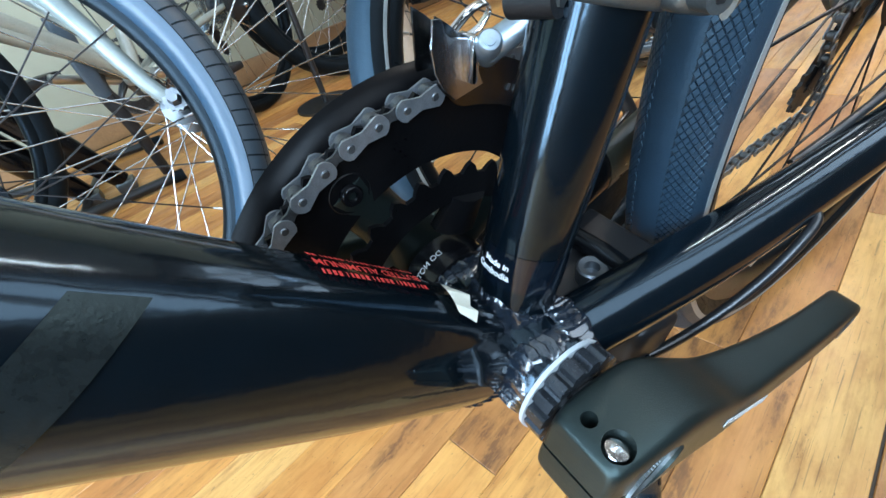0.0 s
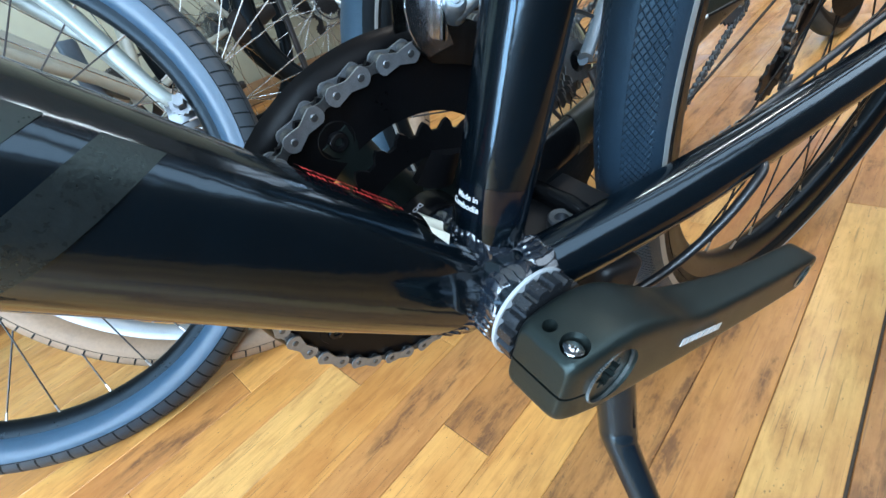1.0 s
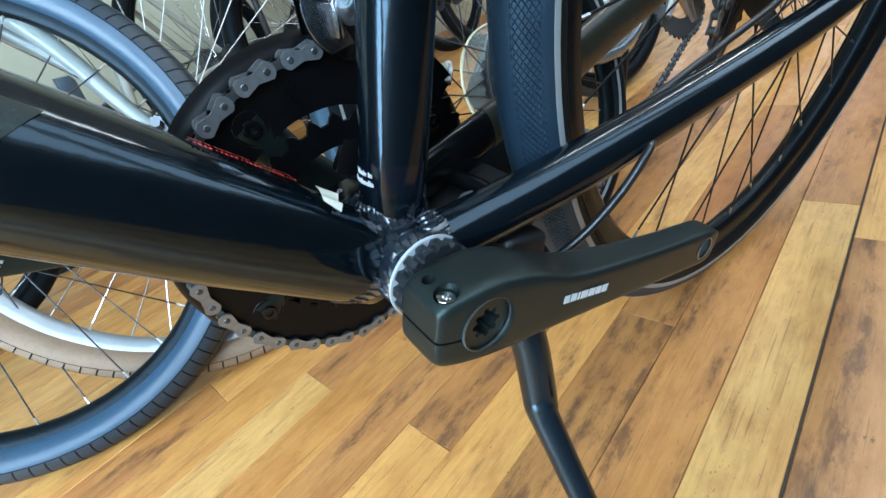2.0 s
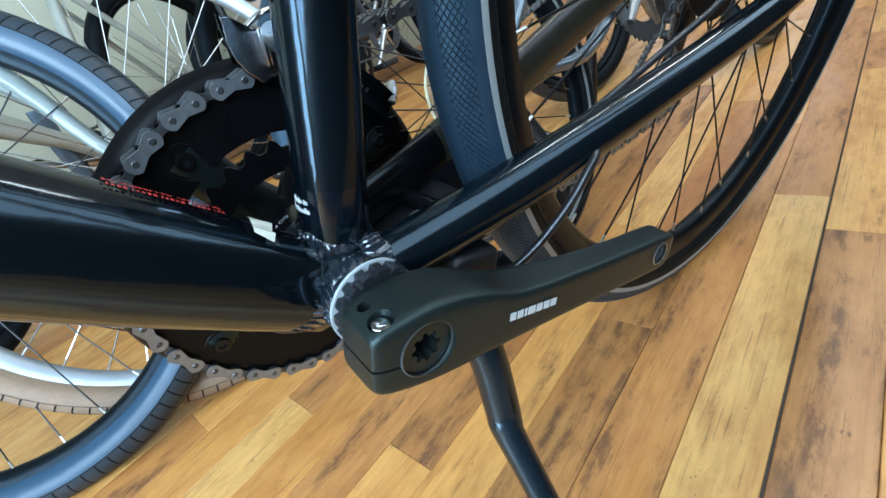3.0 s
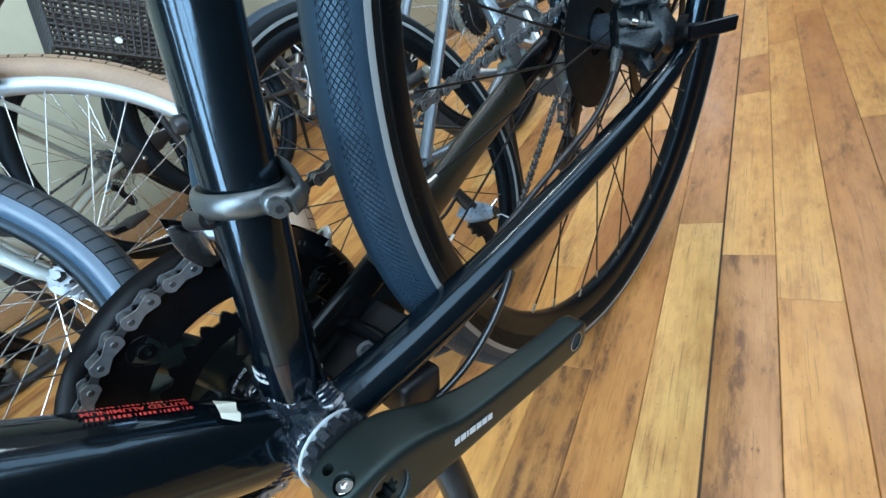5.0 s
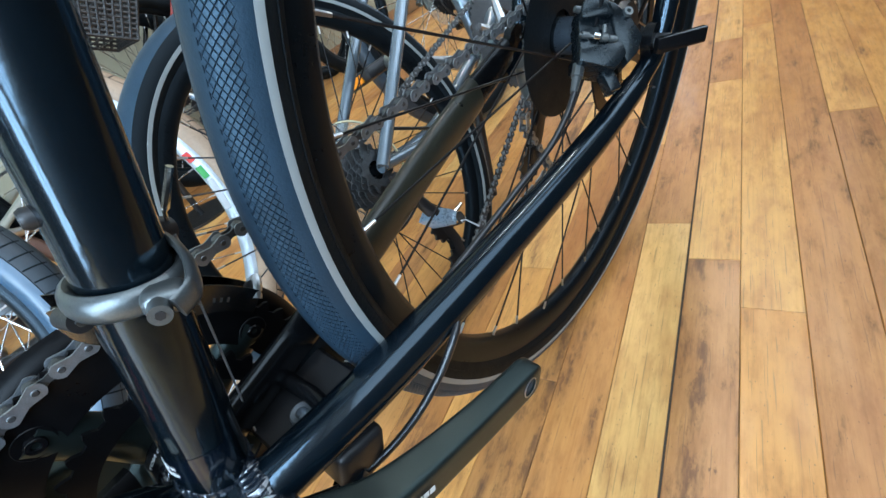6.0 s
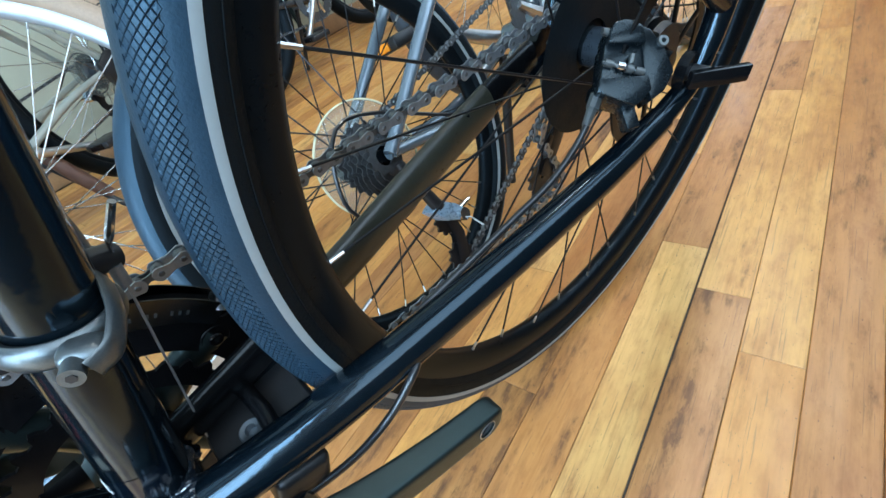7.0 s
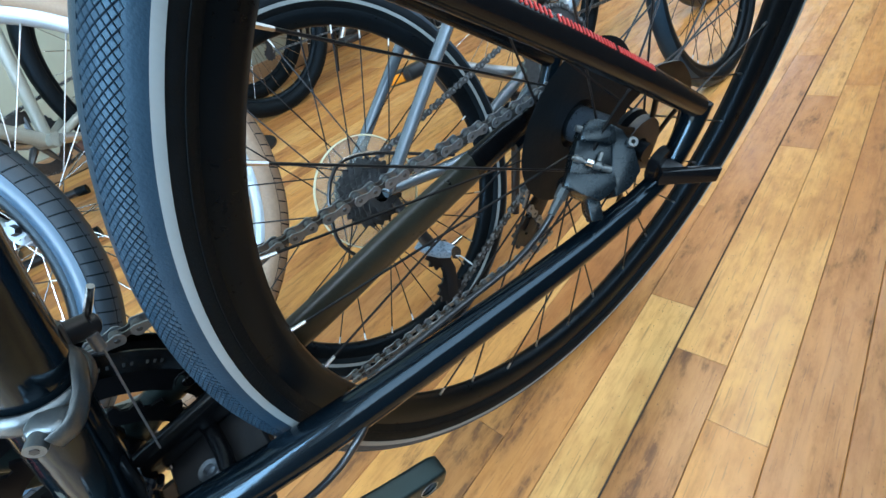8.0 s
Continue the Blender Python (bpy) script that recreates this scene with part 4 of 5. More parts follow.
part("disc_rotor", bm, ROTOR, rear, "dark steel brake rotor")
for k in range(6):
    a = 2 * math.pi * k / 6
    part("rotor_arm", sweep(bmesh.new(), [(0.024 * math.cos(a), -0.041, 0.024 * math.sin(a)), (0.041 * math.cos(a + 0.25), -0.041, 0.041 * math.sin(a + 0.25)), (0.057 * math.cos(a + 0.3), -0.041, 0.057 * math.sin(a + 0.3))], 0.0012, 8, side=(0, 1, 0), flat=3.5), ROTOR, rear)
part("rotor_carrier", lathe(bmesh.new(), [(0.010, -0.0425), (0.026, -0.0425), (0.027, -0.040), (0.027, -0.036), (0.010, -0.036)], 32, closed=True), BLACK, rear)

# ---- brake caliper, lever nut, hose ----
CAL_AX = Vector((0.7714, -0.6244, -0.1230)), Vector((0.3663, 0.5937, -0.7165)), Vector((0.5204, 0.5077, 0.6866))
CAL = HERE @ Matrix.Translation((0.367, -0.054, 0.099)) @ Matrix([(*v, 0) for v in CAL_AX] + [(0, 0, 0, 1)]).transposed()


def slab_shape(outline, y0, y1, bevel):
    bm = plate(bmesh.new(), outline, y0, y1)
    bmesh.ops.bevel(bm, geom=list(bm.edges), offset=bevel, segments=2, affect="EDGES", profile=0.5)
    return bm


caliper = part("brake_caliper", slab_shape([(-0.0255, -0.0153), (-0.0227, -0.0055), (0.0108, -0.0060), (0.0120, -0.0157), (0.0050, -0.0225), (-0.0008, -0.0262), (-0.0106, -0.0215)], 0.0, 0.024, 0.0016), CALIPER, bike, "black hydraulic disc brake caliper", CAL)
part("caliper_cap", slab_shape([(-0.0142, 0.0165), (-0.0125, 0.0255), (-0.0088, 0.0308), (-0.0020, 0.0322), (0.0055, 0.0308), (0.0105, 0.0265), (0.0116, 0.0145)], -0.0005, 0.022, 0.0020), CALIPER, caliper)
part("caliper_bridge", slab_shape([(-0.0205, -0.0075), (-0.0150, 0.0180), (0.0108, 0.0170), (0.0105, -0.0075)], 0.0045, 0.022, 0.001), CALIPER, caliper)
part("caliper_mount", slab_shape([(0.0095, 0.0290), (0.0168, 0.0255), (0.0256, 0.0117), (0.0300, -0.0039), (0.0227, -0.0157), (0.0125, -0.0225), (0.0090, -0.0100)], 0.0030, 0.024, 0.0016), CALIPER, caliper)
part("caliper_foot", block(bmesh.new(), 0.010, 0.012, 0.018, Matrix.Translation((-0.0005, 0.014, -0.030)) @ Matrix.Rotation(-0.2, 4, "Y"), 0.002, 2), CALIPER, caliper)
pin = part("pad_pin", tube([(-0.0190, 0.0020, 0.0052), (0.0085, 0.0020, -0.0040)], 0.0014, 10), CLAMP, caliper)
for x, z, r, ln, m in ((-0.0150, 0.0039, 0.0026, 0.0026, CLAMP), (-0.0072, 0.0012, 0.0032, 0.0022, CHROME), (-0.0015, -0.0007, 0.0030, 0.0022, CLAMP), (0.0050, -0.0028, 0.0026, 0.0028, CLAMP)):
    part("pin_collar", tube([(x - ln, 0.0018, z + ln * 0.33), (x + ln, 0.0018, z - ln * 0.33)], r, 12), m, pin)
part("spring_clip", block(bmesh.new(), 0.0030, 0.003, 0.0075, Matrix.Translation((0.0005, 0.0015, 0.0055)) @ Matrix.Rotation(0.3, 4, "Y"), 0.0007, 1), CLAMP, caliper)
part("mount_eye", lathe(bmesh.new(), [(0.0016, -0.0015), (0.0034, -0.0015), (0.0038, -0.0005), (0.0038, 0.004), (0.0016, 0.004)], 20, closed=True, c=(0.0232, 0.002, 0.0160)), CLAMP, caliper)
part("bleed_nipple", tube([(-0.0115, 0.004, 0.0250), (-0.0165, 0.003, 0.0262)], [0.0028, 0.0022], 10), CLAMP, caliper)
part("hose_nut", tube([(-0.0215, 0.010, -0.0140), (-0.0258, 0.010, -0.0230), (-0.0261, 0.010, -0.0235), (-0.0321, 0.009, -0.0345)], [0.0046, 0.0046, 0.0036, 0.0028], 8), CLAMP, caliper)
bp("rear_hose", tube([(0.3270, -0.0475, 0.0740), (0.313, -0.047, 0.062), (0.286, -0.046, 0.050), (0.245, -0.0415, 0.040), (0.20, -0.0370, 0.030), (0.165, -0.0320, 0.021)], 0.0024, 10, n=6), HOSE, "black brake hose beside the chain stay")
bp("brake_hose", tube([(0.150, -0.052, 0.014), (0.138, -0.058, 0.012), (0.115, -0.056, -0.008), (0.085, -0.048, -0.029), (0.050, -0.038, -0.036), (0.022, -0.026, -0.026), (0.002, -0.014, -0.012)], 0.0026, 12, n=8), HOSE, "black brake hose looping under the bottom bracket")
lever = bp("axle_lever", block(bmesh.new(), 0.044, 0.0060, 0.0125, Matrix.Translation((0.4300, -0.0885, 0.0715)) @ Matrix.Rotation(radians(-37), 4, "Z") @ Matrix.Rotation(radians(4), 4, "Y"), 0.0012, 2), BLACK_SATIN, "black quick release lever")
part("lever_hub", lathe(bmesh.new(), [(0, -0.083), (0.005, -0.083), (0.0065, -0.080), (0.0065, -0.070), (0, -0.070)], 24, c=(0.4302, 0, 0.0699)), BLACK, lever)

# ---- front derailleur ----
FDZ = 0.1315
FC = SEAT_DIR * (FDZ / SEAT_DIR.z)
back = Vector((0.956, 0, -0.293))
bm = bmesh.new()
prof = []
for i in range(49):
    w = 2 * math.pi * i / 48
    prof.append(FC + (back * math.cos(w) + Vector((0, 1, 0)) * math.sin(w)) * 0.0195)
sweep(bm, prof, 0.0058, 12, cap=False, side=SEAT_DIR, flat=0.55)
clampb = bp("derailleur_clamp", bm, CLAMP, "grey alloy derailleur clamp band")
TILT_M = Matrix(((*back, 0), (0, 1, 0, 0), (*SEAT_DIR, 0), (0, 0, 0, 1))).transposed()


def lug(nm, p, size, bev, turn=0.0, material=CLAMP):
    return part(nm, block(bmesh.new(), *size, Matrix.Translation(FC + back * p[0] + Vector((0, p[1], 0)) + SEAT_DIR * p[2]) @ TILT_M @ Matrix.Rotation(turn, 4, "Z"), bev, 3), material, clampb)


lug("clamp_ear", (0.004, -0.0245, 0), (0.016, 0.013, 0.0105), 0.004, -0.4)
strap = part("clamp_strap", sweep(bmesh.new(), spline([(0.044, -0.0345, 0.1300), (0.0520, -0.0315, 0.1305), (0.0575, -0.0215, 0.1325), (0.0600, -0.0125, 0.1350), (0.0605, 0.000, 0.1365), (0.0565, 0.011, 0.1365)], 5), 0.0052, 12, side=tuple(SEAT_DIR), flat=0.34), CLAMP, clampb, "grey alloy strap behind the seat tube")
NECK = Matrix.Translation((0.0560, 0.0125, 0.1370)) @ TILT_M @ Matrix.Rotation(2.0, 4, "Z")
part("strap_plate", block(bmesh.new(), 0.0140, 0.0035, 0.0290, NECK, 0.0014, 2), CLAMP, strap)
for h in (0.0015, 0.0085):
    part("strap_screw", lathe(bmesh.new(), [(0.0, -0.0012), (0.0012, -0.0012), (0.0014, -0.0026), (0.0030, -0.0026), (0.0032, -0.0012)], 12), BLACK_GLOSS, strap, at=NECK @ Matrix.Translation((0.001, 0, h)))
part("strap_arm", tube([(0.0470, 0.0150, 0.1440), (0.0520, 0.0165, 0.1410), (0.0560, 0.0180, 0.1370)], [0.0050, 0.0058, 0.0060], 14, n=4), BLACK, strap)
part("spring", tube([(0.062, 0.018, 0.118), (0.064, 0.019, 0.128)], 0.0030, 12), STEEL, strap)
part("clamp_bolt", tube([FC + back * 0.001 + Vector((0, -0.026, 0)), FC + back * -0.002 + Vector((0, -0.0350, 0))], 0.0040, 24), CLAMP, clampb, "grey alloy clamp bolt")
part("bolt_socket", tube([FC + back * -0.0019 + Vector((0, -0.0347, 0)), FC + back * -0.0021 + Vector((0, -0.0353, 0))], 0.0019, 6), BLACK, clampb)
FACE = Vector((0.3415, 0.6183, -0.7079))
LINK_A, LINK_B = Vector((0.0286, 0.0360, 0.1064)), Vector((0.0385, 0.0290, 0.1135))
fd = bp("front_derailleur", sweep(bmesh.new(), [LINK_A + (LINK_A - LINK_B) * 0.2, LINK_A, LINK_B, LINK_B + (LINK_B - LINK_A) * 0.5], [0.0028, 0.0040, 0.0036, 0.0034], 20, side=tuple(FACE), flat=1.35), ALLOY_BLUE, "polished front derailleur with a steel cage")
part("pivot", tube([LINK_A - FACE * 0.0076, LINK_A - FACE * 0.0068, LINK_A - FACE * 0.0045, LINK_A + FACE * 0.004], [0.0036, 0.0044, 0.0047, 0.0047], 24), ALLOY_BLUE, fd)
part("pivot_pin", tube([LINK_A - FACE * 0.0082, LINK_A - FACE * 0.0070], 0.0022, 16), ALLOY_BLUE, fd)
part("pivot", tube([LINK_B + Vector((0.004, -0.003, 0.002)) - FACE * 0.0060, LINK_B + Vector((0.004, -0.003, 0.002)) + FACE * 0.004], 0.0038, 20), ALLOY_BLUE, fd)
part("toggle", block(bmesh.new(), 0.0035, 0.010, 0.017, Matrix.Translation((0.0225, 0.0400, 0.1045)) @ Matrix.Rotation(0.12, 4, "Y"), 0.0015, 2), CHROME, fd)
cap = part("pivot_cap", tube([FC + Vector((-0.0200, -0.004, 0.000)), FC + Vector((-0.0235, 0.010, -0.002))], 0.0046, 24), BLACK, fd)
part("cap_screw", tube([FC + Vector((-0.0197, -0.0050, 0.000)), FC + Vector((-0.0200, -0.0038, 0.000))], 0.0022, 6), CLAMP, cap)
nose = slab_shape([(0.0084, 0.1115), (0.0087, 0.1032), (0.0112, 0.0965), (0.0162, 0.0900), (0.0300, 0.0915), (0.0240, 0.1105), (0.0200, 0.1120), (0.0167, 0.1125), (0.0149, 0.1147), (0.0140, 0.1200), (0.0105, 0.1206), (0.0100, 0.1150)], 0.0415, 0.0425, 0.0003)
part("cage_nose", nose, CAGE, fd, "bright turned-up tip of the cage", smooth=0)
bm = bmesh.new()
for k in range(9):
    if k in (2, 5):
        continue
    a = radians(63 - 2.4 * k)
    block(bm, 0.0013, 0.0006, 0.0026, Matrix.Translation((0.0955 * math.cos(a), 0.0421, 0.0955 * math.sin(a))) @ Matrix.Rotation(radians(90) - a, 4, "Y"))
part("lettering", bm, CLAMP, fd, "small stamped lettering on the cage")
for yy, r0, r1, a0 in ((0.0425, 0.0880, 0.1085, 84), (0.0570, 0.0885, 0.109, 84)):
    bm = bmesh.new()
    n = 26
    q = []
    for i in range(n + 1):
        a = radians(a0 - 52 * i / n)
        lift = 0.013 * max(0.0, 1 - i / 4.0) ** 0.7 - 0.006 * (i / n)
        low = 0.010 * max(0.0, 1 - i / 4.0) ** 2
        q.append([bm.verts.new((r * math.cos(a), yy + dy, r * math.sin(a))) for r, dy in ((r0 + low, 0), (r1 + lift, 0), (r1 + lift, 0.0012), (r0 + low, 0.0012))])
    for a, b in zip(q, q[1:]):
        for k in range(4):
            bm.faces.new((a[k], a[(k + 1) % 4], b[(k + 1) % 4], b[k]))
    bm.faces.new(q[0]), bm.faces.new(q[-1][::-1])
    part("cage_plate", bm, CAGE_DARK, fd, "dark polished steel cage plate")
part("cage_bridge", sweep(bmesh.new(), spline([(0.0165, 0.0430, 0.1120), (0.0225, 0.0450, 0.1145), (0.0308, 0.0470, 0.1170), (0.0393, 0.0500, 0.1164), (0.0440, 0.0530, 0.1120), (0.0404, 0.0560, 0.1061), (0.0330, 0.0575, 0.1040)], 5), 0.0017, 10, side=(0.3, 0.6, 0.7), flat=0.4), CHROME, fd)
part("tail_bridge", tube([(0.082, 0.043, 0.053), (0.090, 0.050, 0.060), (0.083, 0.057, 0.053)], 0.003, 8, n=3), SILVER, fd)
part("black_peg", tube([(0.054, 0.016, 0.1375), (0.0660, 0.0255, 0.1285), (0.0675, 0.0265, 0.1275)], [0.0062, 0.0062, 0.0040], 20), BLACK, fd)
part("cable_end", tube([(0.0665, 0.0215, 0.1300), (0.0690, 0.0185, 0.1385), (0.0705, 0.0180, 0.1405), (0.0810, 0.0134, 0.1555)], [0.0009, 0.0010, 0.0019, 0.0017], 8), CHROME, fd, "crimped cable end")
bp("gear_cable", tube([(0.0645, 0.0205, 0.1250), (0.0470, 0.0200, 0.0600), (0.0300, 0.0205, -0.0040)], 0.0006, 8), CABLE, "thin bare steel gear cable")
# added plate: dark stand-in for the far chain stay's inner face in shadow
bp("stay_shade_plate", slab_shape([(0.022, 0.008), (0.060, 0.014), (0.122, 0.020), (0.126, -0.004), (0.108, -0.030), (0.060, -0.036), (0.030, -0.030)], 0.0275, 0.0335, 0.002), SIDEWALL, "added black plate standing in for the far stay's shaded inner face")
bp("chain_stay_bridge", tube([(0.062, -0.030, 0.004), (0.064, 0.0, 0.005), (0.062, 0.030, 0.004)], 0.0055, 16), BLACK_SATIN, "short tube between the chain stays")
bp("bottle_bolt", lathe(bmesh.new(), [(0, -0.003), (0.0030, -0.003), (0.0040, -0.0015), (0.0040, 0.004), (0, 0.004)], 20), BLACK, "black bottle cage bolt").matrix_local = HERE @ Matrix.Translation(SEAT_DIR * 0.1735 + Vector((-0.0175, 0, 0.0030))) @ Matrix.Rotation(radians(107), 4, "Y") @ Matrix.Rotation(radians(90), 4, "X")

# ---- the front of the navy bicycle, saddle and bar ----
HEAD0, HEAD1 = DOWN0 + DOWN_DIR * 0.63 + Vector((-0.012, 0, -0.01)), DOWN0 + DOWN_DIR * 0.63 + Vector((0.035, 0, 0.115))
FRONT = Vector((-0.612, 0.0, 0.0735))
bp("head_tube", tube([HEAD0, HEAD1], 0.0225, 24), NAVY, "navy head tube")
bp("top_tube", tube([SEAT_DIR * 0.40, HEAD1 + Vector((-0.008, 0, -0.022))], 0.0165, 24), NAVY, "navy top tube")
bp("seat_post", tube([SEAT_DIR * 0.42, SEAT_DIR * 0.60], 0.0136, 20), BLACK_SATIN)
bp("saddle", tube([SEAT_DIR * 0.615 + Vector((0.13, 0, 0.012)), SEAT_DIR * 0.615 + Vector((0.05, 0, 0.006)), SEAT_DIR * 0.615 + Vector((-0.06, 0, 0.008)), SEAT_DIR * 0.615 + Vector((-0.145, 0, 0.002))], [0.045, 0.062, 0.032, 0.014], 20, n=5, side=(0, 1, 0), flat=0.42), BLACK, "black padded saddle")
fork = bp("fork", tube([HEAD0 + Vector((0.004, -0.045, -0.012)), HEAD0 + Vector((0.004, 0, -0.006)), HEAD0 + Vector((0.004, 0.045, -0.012))], 0.0165, 16, n=3), NAVY, "navy fork")
for s in (-1, 1):
    part("fork_blade", tube([HEAD0 + Vector((0.004, s * 0.045, -0.012)), HEAD0.lerp(FRONT, 0.55) + Vector((0, s * 0.054, 0)), FRONT + Vector((0, s * 0.052, 0))], [0.0155, 0.0125, 0.008], 16, n=4), NAVY, fork)
bp("handlebar", tube([HEAD1 + Vector((0.055, y, 0.135 + abs(y) * 0.03)) + Vector((abs(y) * 0.12, 0, 0)) for y in (-0.31, -0.15, 0.0, 0.15, 0.31)], 0.0125, 16, n=4), BLACK_SATIN, "black handlebar")
bp("stem", tube([HEAD1, HEAD1 + Vector((0.020, 0, 0.062)), HEAD1 + Vector((0.055, 0, 0.135))], [0.0185, 0.017, 0.017], 16), BLACK_SATIN)
make_wheel("front_wheel", bike, FRONT - BASE, 0.3463, 0.0197, (TREAD, SIDEWALL), RIM, [SPOKE_B, SILVER], "black front wheel", n=32, rim_in=0.2905, rim_w=0.0125, tread="plain", whitewall=(83, 83))

# ---- rear derailleur ----
rd = bp("rear_derailleur", tube([(0.438, 0.062, 0.045), (0.442, 0.058, 0.020), (0.430, 0.048, 0.004)], [0.011, 0.014, 0.009], 16, n=4), CLAMP, "dark grey rear derailleur")
for y in (0.0385, 0.0465):
    part("cage_plate", sweep(bmesh.new(), [(0.432, y, 0.006), (0.418, y, -0.022), (0.398, y, -0.052)], [0.0011] * 3, 8, side=(0, 1, 0), flat=8), BLACK, rd)
for c in ((0.430, 0, 0.004), (0.398, 0, -0.052)):
    part("pulley", annulus(bmesh.new(), [(c[0] + x, c[2] + z) for x, z in toothed(0.0222 * 0.9, 11, 0.0028)], [(c[0] + x, c[2] + z) for x, z in circle(0.004, 66)], 0.041, 0.044), BLACK, rd)

# ---- kickstand ----
kick = bp("kickstand", tube([(0.045, -0.036, -0.030), (0.0435, -0.054, -0.068), (0.037, -0.0670, -0.101), (0.0335, -0.0725, -0.110), (0.0305, -0.083, -0.121), (0.017, -0.150, -0.190), (0.006, -0.200, -0.2425)], [0.0118, 0.0112, 0.0108, 0.0104, 0.0090, 0.0074, 0.0082], 14, n=4), KICK, "glossy blue-black alloy kickstand leg with a bend")
part("leg_groove", tube([(0.0455, -0.0525, -0.044), (0.0440, -0.0640, -0.070), (0.0385, -0.0768, -0.098)], [0.0012, 0.0016, 0.0012], 8, n=4), BLACK_SATIN, kick)
part("mount_cap", block(bmesh.new(), 0.034, 0.030, 0.026, Matrix.Translation((0.058, -0.027, -0.022)) @ Matrix.Rotation(radians(20), 4, "Y"), 0.005, 3), BLACK, kick, "black plastic kickstand mount")
part("mount_plate", block(bmesh.new(), 0.064, 0.054, 0.014, Matrix.Translation((0.060, 0.002, -0.009)) @ Matrix.Rotation(radians(-5), 4, "Y"), 0.002, 1), BLACK, kick)
part("mount_bolt", lathe(bmesh.new(), [(0.0, -0.003), (0.0038, -0.003), (0.0038, 0.0022), (0.0066, 0.0028), (0.0075, 0.0020), (0.0075, -0.008)], 24), HUB_ALLOY, kick, "pale mount bolt", Matrix.Translation((0.053, -0.0045, 0.003)) @ Matrix.Rotation(radians(90), 4, "X"))
part("bolt_seat", cyl(0.0068, (0.053, -0.0045, -0.012), (0.053, -0.0045, -0.002)), TAG, kick, "pale plastic washer under the bolt")


# ---- the other bicycles ----
def shop_bike(label, base, yaw, lean, R, rt, tyre_mats, rim_mat, spoke_mats, paint, anchor="rear", ahead=1, wheelbase=1.02, tread="sipes", whitewall=None, n=32, rim_in=None, bb_off=(0.43, -0.055), seat_off=None, rd=(0.0, 0.0), crank=(0.155, 0.06), rim_w=0.012, deep=0.02, cogs=(11, 26, 7), bar=0.29, spider=None, hub=(0.016, 0.026), pedals=(1, -1), stay_w=0.03, guard_r=0.078):
    """A whole bicycle stood on the floor. base: the contact point of its anchor wheel; ahead: +1 if its front points along yaw, -1 if against. Local x is yaw's direction, y away."""
    m = Matrix.Translation((base[0], base[1], 0)) @ Matrix.Rotation(yaw, 4, "Z") @ Matrix.Rotation(lean, 4, "X")
    ob = empty("bicycle", m, label, "bicycle", "bicycles in the shop")
    rx = 0.0 if anchor == "rear" else -ahead * wheelbase
    fx = rx + ahead * wheelbase
    drive = -ahead  # the drive side's y
    k = R / 0.345
    wheels = []
    for nm, x in (("rear_wheel", rx), ("front_wheel", fx)):
        wheels.append(make_wheel(nm, ob, (x, 0, R), R, rt, tyre_mats, rim_mat, spoke_mats, "", n=n, tread=tread, whitewall=whitewall, rim_in=R - rt * 1.72 - deep, rim_w=rim_w, first=0.07, cross=60, hub_r=hub[0], flange=hub[1]))
    bb = Vector((rx + ahead * bb_off[0], 0, R + bb_off[1]))
    seat = bb + Vector((-ahead * 0.145, 0, 0.46)) if seat_off is None else Vector((rx + ahead * seat_off[0], 0, R + seat_off[1]))
    head0, head1 = Vector((fx - ahead * 0.165, 0, R + 0.29)), Vector((fx - ahead * 0.20, 0, R + 0.42))
    def t(nm, pts, radii, mat_=None, **kw):
        return part(nm, tube(pts, radii, 16, **kw), mat_ or paint, ob)
    t("seat_tube", [bb, seat], 0.0155)
    t("down_tube", [bb, head0], 0.019)
    t("top_tube", [seat - Vector((0, 0, 0.05)), head1 - Vector((0, 0, 0.02))], 0.016)
    t("head_tube", [head0 - Vector((0, 0, 0.02)), head1 + Vector((0, 0, 0.02))], 0.0185)
    for s in (-1, 1):
        t("chain_stay", [bb + Vector((-ahead * 0.02, s * 0.022, 0)), (rx + ahead * 0.2, s * 0.045, R - 0.03), (rx, s * 0.062, R)], [0.011, 0.010, 0.007], n=4)
        t("seat_stay", [seat + Vector((0, s * stay_w, -0.06)), (rx, s * 0.066, R)], [0.0095, 0.0085])
        t("fork_blade", [head0 + Vector((ahead * 0.004, s * 0.03, -0.02)), (fx - ahead * 0.075, s * 0.052, R + 0.16), (fx - ahead * 0.02, s * 0.055, R + 0.03), (fx, s * 0.052, R)], [0.0135, 0.012, 0.009, 0.007], n=4)
    t("fork_crown", [head0 + Vector((0, -0.036, -0.02)), head0 + Vector((0, 0.036, -0.02))], 0.013)
    # drive train
    cr = part("chainring", annulus(bmesh.new(), toothed(0.085, 42, 0.003, 4), circle(0.055, 168), drive * 0.046, drive * 0.049), DARK_STEEL, ob, at=bb)
    for j in range(5):
        a = 2 * math.pi * j / 5
        part("spider_arm", sweep(bmesh.new(), [(0.01 * math.cos(a), drive * 0.052, 0.01 * math.sin(a)), (0.07 * math.cos(a), drive * 0.05, 0.07 * math.sin(a))], [0.011, 0.006], 8), spider or SILVER, cr)
    for s in (1, -1):
        side = drive * s
        part("crank_arm", tube([bb + Vector((0, side * 0.055, 0)), bb + Vector((s * ahead * crank[0] / 2, side * 0.066, s * crank[1] / 2)), bb + Vector((s * ahead * crank[0], side * 0.074, s * crank[1]))], [0.014, 0.0105, 0.0115], 12, n=3), SILVER if paint is not BLACK_GLOSS else CRANK, ob)
        if s not in pedals:
            continue
        p = bb + Vector((s * ahead * crank[0], side * 0.125, s * crank[1]))
